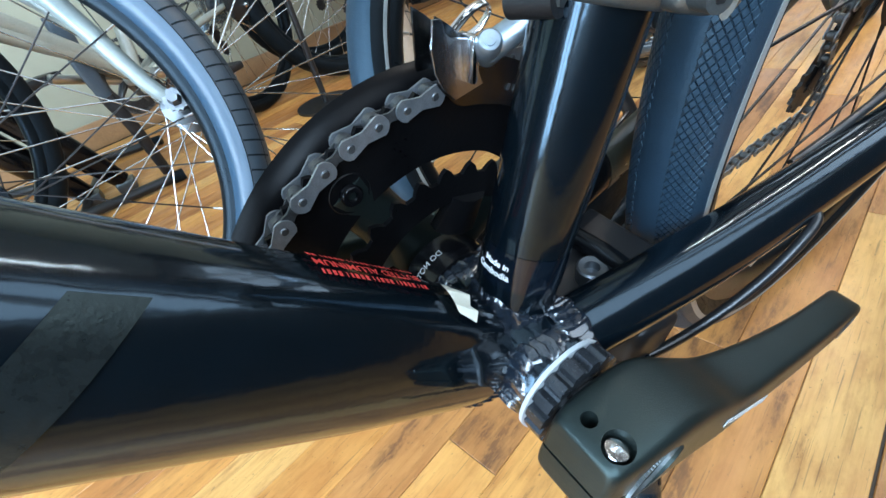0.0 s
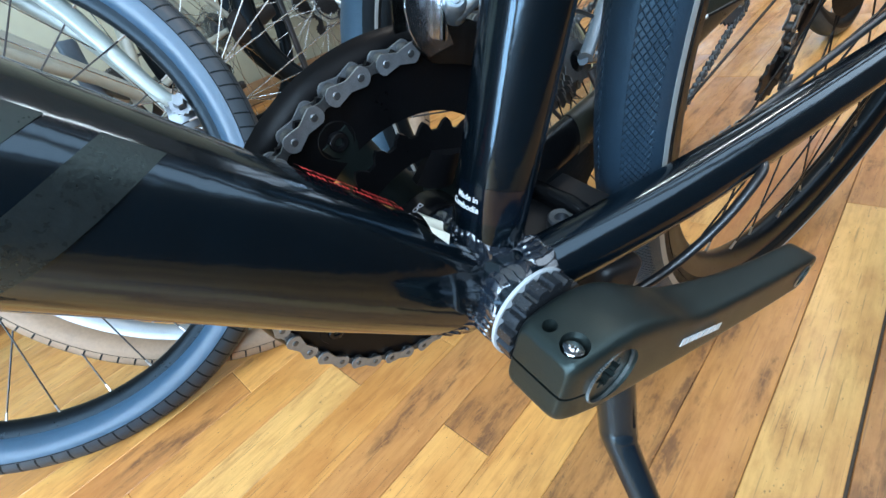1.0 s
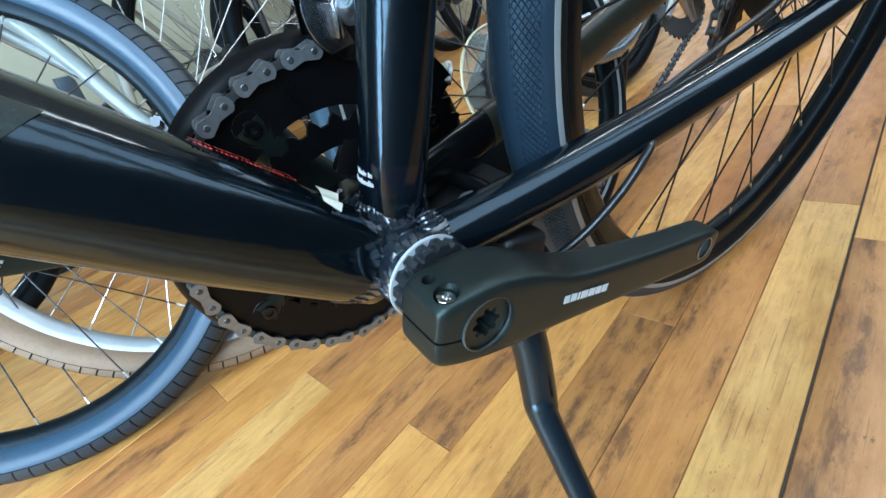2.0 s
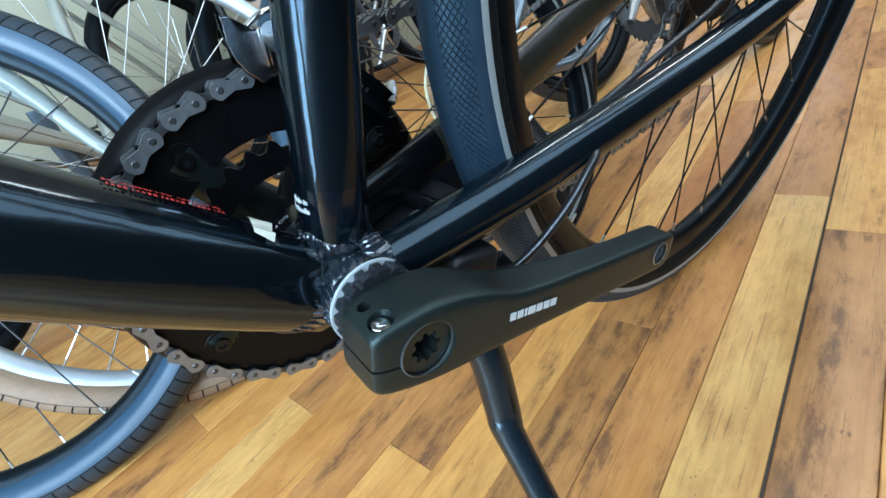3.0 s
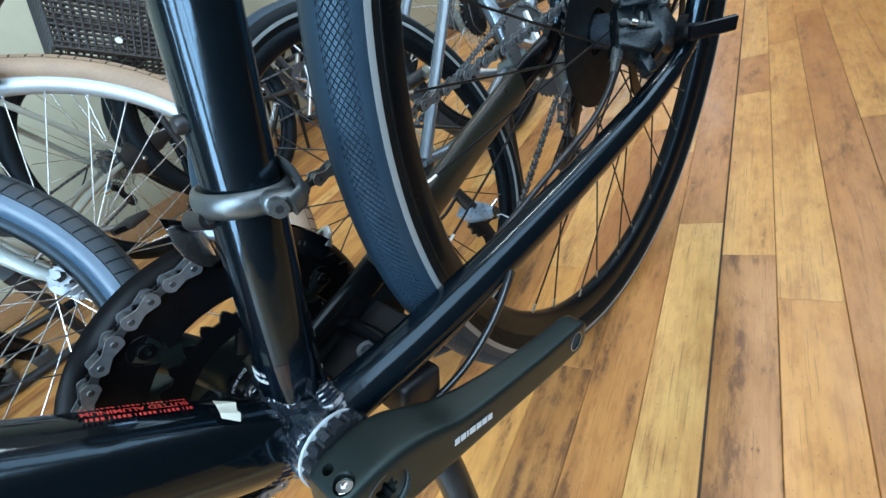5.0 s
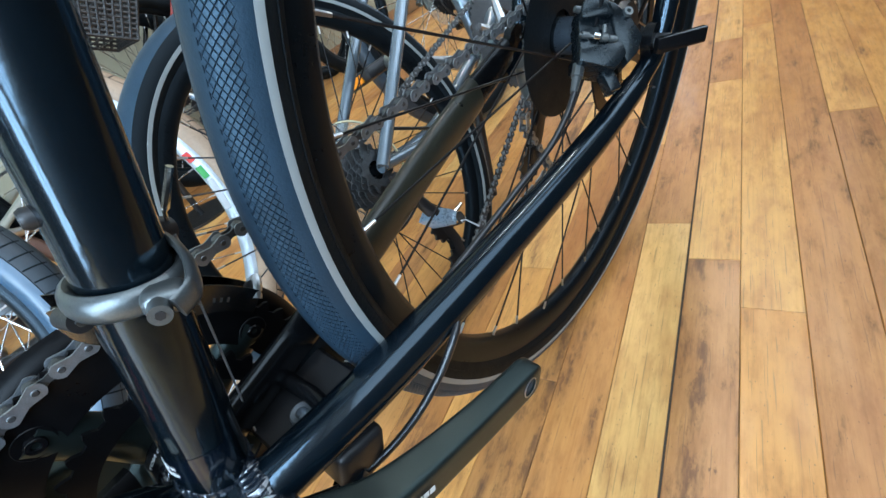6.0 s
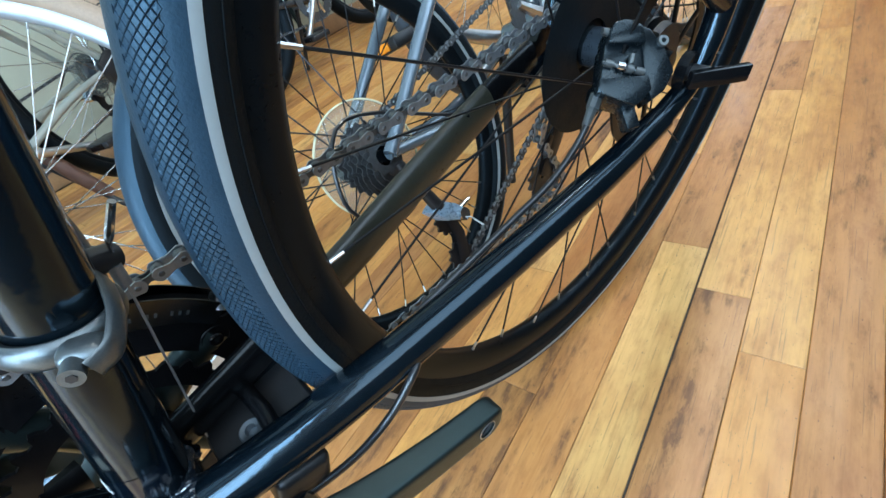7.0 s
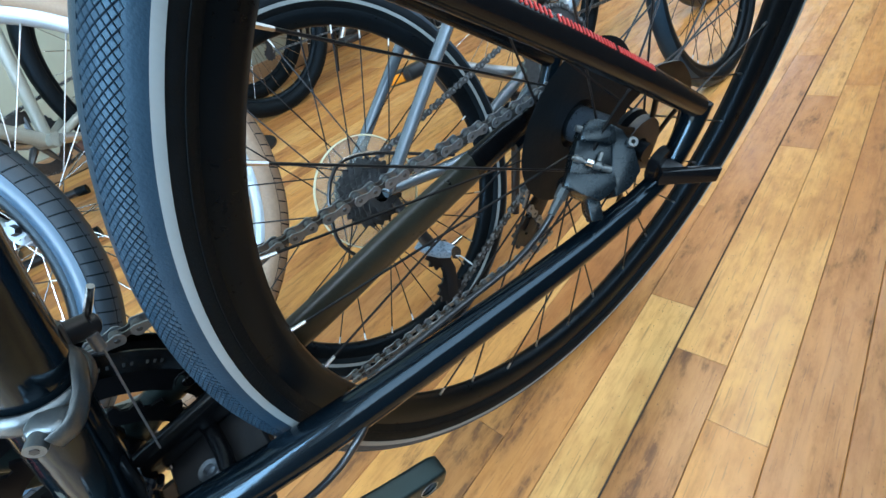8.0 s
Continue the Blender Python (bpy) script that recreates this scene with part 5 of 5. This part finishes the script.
        ped = part("pedal", block(bmesh.new(), 0.085, 0.08, 0.022, Matrix.Translation(p), 0.006, 2), BLACK, ob)
        part("reflector", block(bmesh.new(), 0.004, 0.045, 0.014, Matrix.Translation(p + Vector((0.043, 0, 0))), 0.001, 1), ORANGE if paint is OLIVE else BLACK_GLOSS, ped)
        part("reflector", block(bmesh.new(), 0.004, 0.045, 0.014, Matrix.Translation(p + Vector((-0.043, 0, 0))), 0.001, 1), ORANGE if paint is OLIVE else BLACK_GLOSS, ped)
    part("bracket_axle", cyl(0.0185, bb + Vector((0, -0.036, 0)), bb + Vector((0, 0.036, 0))), paint, ob)
    cassette(wheels[0], sprockets(*cogs)[::-1], drive * 0.022, drive * 0.0046, DARK_STEEL if paint is OLIVE else BLACK)
    part("spoke_guard", lathe(bmesh.new(), [(0.03, drive * 0.0195), (guard_r - 0.002, drive * 0.0165), (guard_r, drive * 0.0172), (guard_r - 0.002, drive * 0.018), (0.03, drive * 0.021)], 64, closed=True), CLEAR, wheels[0], "clear plastic spoke protector disc")
    cog = 0.036
    pins = []
    top0, top1 = bb + Vector((0, 0, 0.085)), Vector((rx, 0, R + cog))
    bot0, bot1 = bb + Vector((0, 0, -0.085)), Vector((rx + ahead * 0.026, 0, R - 0.138 + rd[1])) if rd[1] else Vector((rx + ahead * 0.015, 0, R - 0.12 * k))
    def run(a, b):
        c = int((a - b).length / 0.0127)
        return [((a + (b - a) * i / c).x, (a + (b - a) * i / c).z) for i in range(c + 1)]
    a1 = [(bb.x + 0.085 * math.cos(w), bb.z + 0.085 * math.sin(w)) for w in (np.linspace(radians(90), radians(-90), 22)[1:-1] if ahead > 0 else np.linspace(radians(90), radians(270), 22)[1:-1])]
    chain_run(ob, run(top1, top0) + a1 + run(bot0, bot1), drive * 0.0475, [DARK_STEEL, STEEL])
    # rear derailleur
    rz = R - 0.050 + rd[1]
    d = part("rear_derailleur", tube([(rx + ahead * 0.004, drive * 0.066, R - 0.014), (rx + ahead * 0.010, drive * 0.070, (R + rz) / 2), (rx + ahead * 0.018, drive * 0.073, rz + 0.014)], [0.006, 0.0075, 0.009], 12, n=3), BLACK if rd[1] else SILVER, ob, "silver rear derailleur")
    part("link_body", slab_shape([(rx + ahead * x, rz + z) for x, z in ((0.004, 0.016), (0.022, 0.022), (0.040, 0.006), (0.052, -0.012), (0.040, -0.020), (0.018, -0.006))], drive * (0.050 if rd[1] else 0.064), drive * 0.080, 0.002), SILVER_BLUE, d, "silver-blue derailleur body")
    part("knuckle", tube([(rx + ahead * 0.040, drive * 0.052, rz - 0.014), (rx + ahead * 0.042, drive * 0.084, rz - 0.012)], 0.0085, 16), CHROME, d)
    part("adjuster", tube([(rx + ahead * 0.048, drive * 0.072, rz - 0.006), (rx + ahead * 0.066, drive * 0.074, rz - 0.004)], [0.004, 0.003], 10), CHROME, d)
    RX, RR = rx, R
    rx, R = rx + ahead * 0.014 * (rd[1] != 0), R + rd[1]
    for y in (0.043, 0.053):
        part("cage_plate", sweep(bmesh.new(), [(rx + ahead * 0.024, drive * y, R - 0.062), (rx + ahead * 0.026, drive * y, R - 0.095), (rx + ahead * 0.012, drive * y, R - 0.13)], 0.0011, 8, side=(0, 1, 0), flat=8), BLACK, d)
    for cx, cz in ((rx + ahead * 0.022, R - 0.066), (rx + ahead * 0.014, R - 0.122)):
        part("pulley", annulus(bmesh.new(), [(cx + x, cz + z) for x, z in toothed(0.020, 11, 0.0026)], [(cx + x, cz + z) for x, z in circle(0.004, 66)], drive * 0.046, drive * 0.050), BLACK, d)
    rx, R = RX, RR
    part("gear_cable", tube([(rx + ahead * 0.02, drive * 0.072, R - 0.06), (rx - ahead * 0.05, drive * 0.075, R - 0.065), (rx - ahead * 0.085, drive * 0.072, R - 0.01), (rx - ahead * 0.03, drive * 0.068, R + 0.06), (rx + ahead * 0.12, drive * 0.058, R - 0.01)], 0.0024, 8, n=6), HOSE, ob, "looped black gear cable")
    # saddle and handlebar
    top = seat + (seat - bb).normalized() * 0.16
    t("seat_post", [seat, top], 0.0125, SILVER)
    part("saddle", tube([top + Vector((-ahead * 0.12, 0, 0.012)), top + Vector((-ahead * 0.05, 0, 0.008)), top + Vector((ahead * 0.06, 0, 0.010)), top + Vector((ahead * 0.14, 0, 0.004))], [0.05, 0.066, 0.034, 0.016], 16, n=4, side=(0, 1, 0), flat=0.42), BLACK, ob, "black padded saddle")
    t("stem", [head1, head1 + Vector((-ahead * 0.03, 0, 0.12))], 0.014, SILVER)
    t("handlebar", [head1 + Vector((-ahead * (0.03 + 0.25 * abs(y)), y, 0.125 + 0.1 * abs(y))) for y in (-bar, -0.12, 0.0, 0.12, bar)], 0.0115, SILVER, n=4)
    # kickstand
    t("kickstand", [bb + Vector((-ahead * 0.05, 0.02, -0.02)), bb + Vector((-ahead * 0.08, ahead * 0.10, 0.03 - bb.z))], [0.009, 0.008], BLACK)
    return ob, wheels, bb, seat


N1, w_n1, bb1, seat1 = shop_bike("silver-grey bicycle with black rims beside the navy one", (0.3221, 0.1957), radians(5.93), radians(-16.38), 0.2595, 0.019, (TREAD, SIDEWALL), RIM, [SPOKE_B, SILVER], OLIVE, "rear", 1, 1.04, tread="plain", n=32, rim_w=0.011, deep=0.0198, bb_off=(0.396, 0.017), seat_off=(0.432, 0.38), stay_w=0.058, rd=(0.0, -0.054), crank=(0.15, -0.083), cogs=(11, 22, 8), pedals=(-1,), guard_r=0.0735)
N2, w_n2, bb2, seat2 = shop_bike("bicycle with black rims and grooved slate-blue tyres", (-0.327, 0.406), radians(-13), radians(-22.8), 0.3145, 0.025, (SLATE, TREAD_SKY), RIM, [SPOKE_B, SILVER], BLACK_GLOSS, "front", 1, 1.02, whitewall=(84, 84), n=28, bar=0.16)
N3, w_n3, bb3, seat3 = shop_bike("cream city bicycle with tan tyres and pale rims", (-0.0725, 0.3938), radians(-6.3), radians(-26.2), 0.332, 0.021, (TAN, TAN), WHITE_ALLOY, [SPOKE_S, SILVER], CREAM_FRAME, "front", 1, 1.02, n=36, bar=0.16, hub=(0.011, 0.019))
N4, w_n4, bb4, seat4 = shop_bike("ivory city bicycle with black tyres standing by the wall", (0.225, 1.60), radians(40), radians(-2), 0.34, 0.022, (SIDEWALL, SIDEWALL), RIM, [SPOKE_S, SILVER], IVORY, "rear", -1, 1.0, tread="plain", n=28, bar=0.22, spider=HUB_ALLOY, bb_off=(0.41, -0.085))
N5, w_n5, bb5, seat5 = shop_bike("dark grey bicycle with fat black tyres against the wall", (0.60, 1.60), radians(10), radians(-4), 0.335, 0.030, (SIDEWALL, SIDEWALL), RIM, [SPOKE_S, SILVER], GREY_PAINT, "rear", 1, 1.0, tread="plain", n=28, bar=0.22, spider=CAGE, crank=(-0.12, -0.12))
N6, w_n6, bb6, seat6 = shop_bike("black bicycle with fat tyres close to the wall", (0.62, 1.93), radians(12), radians(-2), 0.34, 0.030, (SIDEWALL, SIDEWALL), RIM, [SPOKE_S, SILVER], BLACK_GLOSS, "rear", 1, 1.0, tread="plain", n=28, bar=0.16, spider=HUB_ALLOY, crank=(0.02, -0.165))
N7, w_n7, bb7, seat7 = shop_bike("dark grey bicycle with slate tyres in the next row", (1.00, 0.60), radians(5), radians(-8), 0.335, 0.024, (SLATE, SIDEWALL), RIM, [SPOKE_S, SILVER], GREY_PAINT, "rear", 1, 1.0, tread="plain", n=28, spider=CAGE)

# black case beside the ivory bicycle's rear hub
case = part("hub_case", tube([(-0.060, -0.078, 0.325), (0.0, -0.078, 0.330), (0.09, -0.075, 0.335), (0.20, -0.072, 0.350)], [0.034, 0.052, 0.030, 0.022], 20, n=4, side=(0, 1, 0), flat=1.0), BLACK, N4, "black plastic case beside the hub")
for v in case.data.vertices:
    v.co.y = -0.078 + (v.co.y + 0.078) * 0.28
part("case_screw", lathe(bmesh.new(), [(0, -0.102), (0.007, -0.102), (0.009, -0.098), (0.009, -0.090)], 16, c=(0.0, 0, 0.318)), CHROME, case)
part("stand_leg", tube([bb4 + Vector((0.05, -0.03, -0.03)), bb4 + Vector((0.07, -0.06, -0.13)), bb4 + Vector((0.085, -0.08, -0.185))], [0.018, 0.020, 0.015], 14, n=3), BROWN, N4, "brown stand leg")
part("lower_tube", tube([bb4 + Vector((-0.05, 0, 0.05)), bb4 + Vector((-0.22, 0, 0.16)), (-0.83, 0, 0.56)], 0.016, 16, n=3), IVORY, N4, "second ivory down tube")
BRAKE_AT = 0.22
# small coloured stickers on the pale rim
YELLOW, GREEN = mat("yellow_sticker", (0.55, 0.48, 0.04), 0.4, 0.0, 0.0, 0.1, 200), mat("green_sticker", (0.05, 0.30, 0.08), 0.4, 0.0, 0.0, 0.1, 200)
for a, m, size in ((-1.95, YELLOW, 0.014), (0.12, RED, 0.016), (0.02, GREEN, 0.020), (-0.12, WHITE_INK, 0.050)):
    part("rim_sticker", block(bmesh.new(), 0.0095, 0.0006, size, Matrix.Rotation(-a, 4, "Y") @ Matrix.Translation((0.2805, -0.0118, 0))), m, w_n3[1], "small coloured sticker", smooth=0)
# rim brake of the tan-tyred bicycle
BRAKE = Matrix.Translation((0, 0, 0.332)) @ Matrix.Rotation(BRAKE_AT, 4, "Y") @ Matrix.Translation((0, 0, -0.332))
brake = part("rim_brake", tube([(0.0, -0.035, 0.630), (0.012, -0.033, 0.668), (0.0, 0.0, 0.700), (0.012, 0.033, 0.668), (0.0, 0.035, 0.630)], [0.008, 0.010, 0.012, 0.010, 0.008], 12, n=4), BLACK, N3, "black rim brake caliper", at=BRAKE)
part("brake_pad", block(bmesh.new(), 0.055, 0.014, 0.018, Matrix.Translation((0.0, -0.028, 0.620)), 0.003, 2), BLACK, brake)
part("pad_bolt", tube([(0.0, -0.044, 0.622), (0.0, -0.034, 0.622)], 0.006, 12), HUB_ALLOY, brake)
part("brake_arm", tube([(0.0, -0.036, 0.640), (0.05, -0.045, 0.69), (0.11, -0.045, 0.76)], [0.006, 0.005, 0.004], 10, n=3), BLACK, brake)
part("axle_nut", tube([(0, -0.074, 0.332), (0, -0.058, 0.332)], [0.006, 0.0085], 6), HUB_ALLOY, N3, "hexagon axle nut")
part("lock_washer", annulus(bmesh.new(), [(x, z + 0.332) for x, z in toothed(0.0125, 14, 0.0012)], [(x, z + 0.332) for x, z in circle(0.006, 84)], -0.061, -0.058), HUB_ALLOY, N3)

part("brake_cable", tube([seat5 + Vector((0.0, -0.035, -0.05)), (0.10, -0.075, 0.50), (0.02, -0.075, 0.38)], 0.005, 8, n=4), RED_PAINT, N5, "thin red cable")

# clear spoke protector, seen edge-on, has a yellowed rim
part("guard_rim", lathe(bmesh.new(), [(0.0725, -0.0160), (0.0745, -0.0160), (0.0745, -0.0190), (0.0725, -0.0190)], 64, closed=True), YELLOWED, w_n1[0], "yellowed clear rim of the spoke protector")
part("rim_line", band(0.2595, 0.019, 108, 120, 3, 128, 0.0006, 0.001), STRIPE, w_n1[0], "thin pale line beside the rim")
part("cable_tip", tube([(0.024, -0.070, 0.150), (0.044, -0.088, 0.137), (0.050, -0.096, 0.120)], [0.0009, 0.0009, 0.0014], 8), WHITE_PL, N1, "white cable end cap")

# ---- black floor stand with teal trim, by the wall ----
stand = empty("floor_stand", Matrix.Translation((-0.36, 1.35, 0)), "black tubular floor stand with teal trim by the wall", "floor stand")
for dx, r in ((-0.035, 0.036), (0.055, 0.034)):
    leg = part("leg", tube([(dx + 0.03, 0.0, 0.03), (dx - 0.03, -0.02, 0.16), (dx - 0.13, -0.04, 0.37), (dx - 0.16, -0.045, 0.43)], [r * 0.7, r, r, r * 0.7], 24, n=5), BLACK_GLOSS, stand)
    part("foot_clip", block(bmesh.new(), 0.05, 0.05, 0.03, Matrix.Translation((dx + 0.034, 0, 0.016)), 0.006, 2), CLAMP, leg)
    part("trim", tube([(dx - 0.100, -0.064, 0.29), (dx - 0.140, -0.074, 0.38)], [0.012, 0.015], 12), TEAL, leg, "teal trim")
for p, q in (((-0.10, -0.11, 0.016), (0.20, -0.115, 0.016)), ((-0.03, 0.375, 0.016), (0.18, 0.33, 0.016)), ((-0.24, 0.37, 0.016), (-0.14, 0.325, 0.016))):
    rail = part("rail", tube([p, q], 0.013, 16), BLACK, stand)
    part("end_cap", tube([q, Vector(q) + (Vector(q) - Vector(p)).normalized() * 0.035], 0.0158, 16), SIDEWALL, rail)
part("cross_bar", tube([(-0.02, -0.11, 0.016), (0.03, 0.36, 0.016)], 0.011, 12), BLACK, stand)
lever_bar = part("lever_bar", tube([(0.178, -0.05, 0.425), (0.172, -0.05, 0.33), (0.176, -0.05, 0.24)], [0.022, 0.020, 0.016], 12, n=4, side=(1, 0, 0), flat=0.4), GREY_RIM, stand, "grey flat lever bar")
part("grip", tube([(0.176, -0.05, 0.24), (0.190, -0.05, 0.155), (0.196, -0.03, 0.012)], [0.018, 0.016, 0.014], 12, n=3), BLACK, lever_bar, "dark ribbed lower end")
for z in (0.345, 0.325):
    part("screw", tube([(0.188, -0.062, z), (0.188, -0.068, z)], 0.006, 8), CHROME, lever_bar)

# ---- woven basket on the cream bicycle's rack ----
basket = empty("basket", Matrix.Translation((0.358, 1.36, 0.58)) @ Matrix.Rotation(0.49, 4, "Y"), "dark woven wire basket tilted on a low black post", "basket")
BW, BD, BH, BZ = 0.30, 0.22, 0.20, 0.0
for k in range(17):
    z = BZ + BH * k / 16
    g = 1 + 0.16 * k / 16
    loop = [(BW / 2 * g * sx, BD / 2 * g * sy, z) for sx, sy in ((-1, -1), (1, -1), (1, 1), (-1, 1), (-1, -1))]
    part("hoop", tube(loop, 0.0050 if k in (0, 16) else 0.0042, 6), WICKER, basket)
for i in range(72):
    a = i / 72 * 4
    e, f = int(a), a - int(a)
    c = [(-1, -1), (1, -1), (1, 1), (-1, 1), (-1, -1)]
    x, y = c[e][0] + (c[e + 1][0] - c[e][0]) * f, c[e][1] + (c[e + 1][1] - c[e][1]) * f
    part("wire", tube([(BW / 2 * x, BD / 2 * y, BZ), (BW / 2 * x * 1.16, BD / 2 * y * 1.16, BZ + BH)], 0.0042, 6), WICKER, basket)
for i in range(1, 12):
    part("floor_wire", tube([(-BW / 2 + BW * i / 12, -BD / 2, BZ), (-BW / 2 + BW * i / 12, BD / 2, BZ)], 0.0014, 6), WICKER, basket)
part("basket_bolt", lathe(bmesh.new(), [(0, -0.010), (0.008, -0.010), (0.010, -0.006), (0.010, 0.0)], 16, c=(-0.02, -0.118, BZ + 0.03)), SILVER, basket)
POST = Matrix.Rotation(-0.49, 4, "Y")
part("post", tube([POST @ Vector((0, 0, -0.58)), POST @ Vector((0, 0, 0.0))], 0.010, 12), BLACK, basket)
part("foot_plate", tube([POST @ Vector((0, 0, -0.58)), POST @ Vector((0, 0, -0.572))], 0.10, 32), BLACK, basket)


# ---- floor boards, each its own piece ----
WIDE, V_START = 0.0613, -0.1755
rng = random.Random(5)
KNOWN = {0: [0.584, 1.568], -2: [0.421, 1.39], 4: [0.020], 2: [0.274], -1: [0.505, 1.079, 1.324], 1: [-0.31, 0.83], 3: [0.47], 5: [-0.16], 6: [0.107], 9: [-0.092], -3: [1.62], -4: [0.887]}
STAINED = {(-1, 0.3), (2, 0.1), (1, -0.5), (4, 0.3)}
BROWN = {(-1, 0.3), (-1, 1.2), (2, 0.35), (-3, 0.6), (0, 0.8), (4, 0.1), (9, -0.2), (1, 0.3), (-5, 0.5), (5, 0.3), (7, 0.5), (-4, 0.5)}
rest = ([], [])


def board_mesh(length, width):
    h, w, b = length / 2 - 0.0002, width / 2 - 0.00025, 0.0007
    v = [(x * (h - c), y * (w - c), z) for z, c in ((-0.018, 0), (-b, 0), (0.0, b)) for x, y in ((-1, -1), (1, -1), (1, 1), (-1, 1))]
    f = [(8, 9, 10, 11)] + [(a + i, a + (i + 1) % 4, a + 4 + (i + 1) % 4, a + 4 + i) for a in (0, 4) for i in range(4)]
    return v, f


row0, row1 = int((V0 - V_START) / WIDE) - 1, int((V1 - V_START) / WIDE) + 1
boards = []
for k in range(row0, row1 + 1):
    cuts = sorted(KNOWN.get(k, []))
    if not cuts:
        cuts = [rng.uniform(-0.6, 0.6)]
    while cuts[0] > U0:
        cuts.insert(0, cuts[0] - rng.uniform(0.55, 1.35))
    while cuts[-1] < U1:
        cuts.append(cuts[-1] + rng.uniform(0.55, 1.35))
    if k == -3:  # one long brown board
        cuts = [c for c in cuts if not 0.1 < c < 1.6]
    v0 = V_START + WIDE * k
    for a, b in zip(cuts, cuts[1:]):
        a, b = max(a, U0), min(b, U1)
        if b - a < 0.02 or v0 < V0 or v0 + WIDE > V1:
            continue
        lo = v0 + (0.0010 if k == 0 else 0.0)
        hi = v0 + WIDE - (0.0010 if k == -1 else 0.0)
        dark = any(kk == k and a < uu < b for kk, uu in BROWN) or (k not in KNOWN and rng.random() < 0.22)
        dark = 2 if any(kk == k and a < uu < b for kk, uu in STAINED) else int(dark)
        boards.append(((a + b) / 2, (lo + hi) / 2, b - a, hi - lo, dark))
boards.sort(key=lambda q: (max(abs(q[0] - 0.6) - q[2] / 2, 0)) ** 2 + (q[1] - 0.25) ** 2)
for i, (u, v, length, width, dark) in enumerate(boards):
    verts, faces = board_mesh(length, width)
    if i < 290:
        me = bpy.data.meshes.new("plank")
        me.from_pydata(verts, [], faces)
        me.materials.append((PLANK, PLANK_BROWN, PLANK_WORN)[dark])
        ob = new("plank", me)
        ob.parent = floor_base
        ob.matrix_local = Matrix.Translation((u, v, rng.uniform(-0.0004, 0.0)))
    else:
        n = len(rest[0])
        rest[0].extend((x + u, y + v, z) for x, y, z in verts)
        rest[1].extend(tuple(n + q for q in f) for f in faces)
me = bpy.data.meshes.new("far_planks")
me.from_pydata(*([rest[0], [], rest[1]]))
me.materials.append(PLANK)
far = new("far_planks", me)
far.parent = floor_base
tagged(far, kind="stuff")
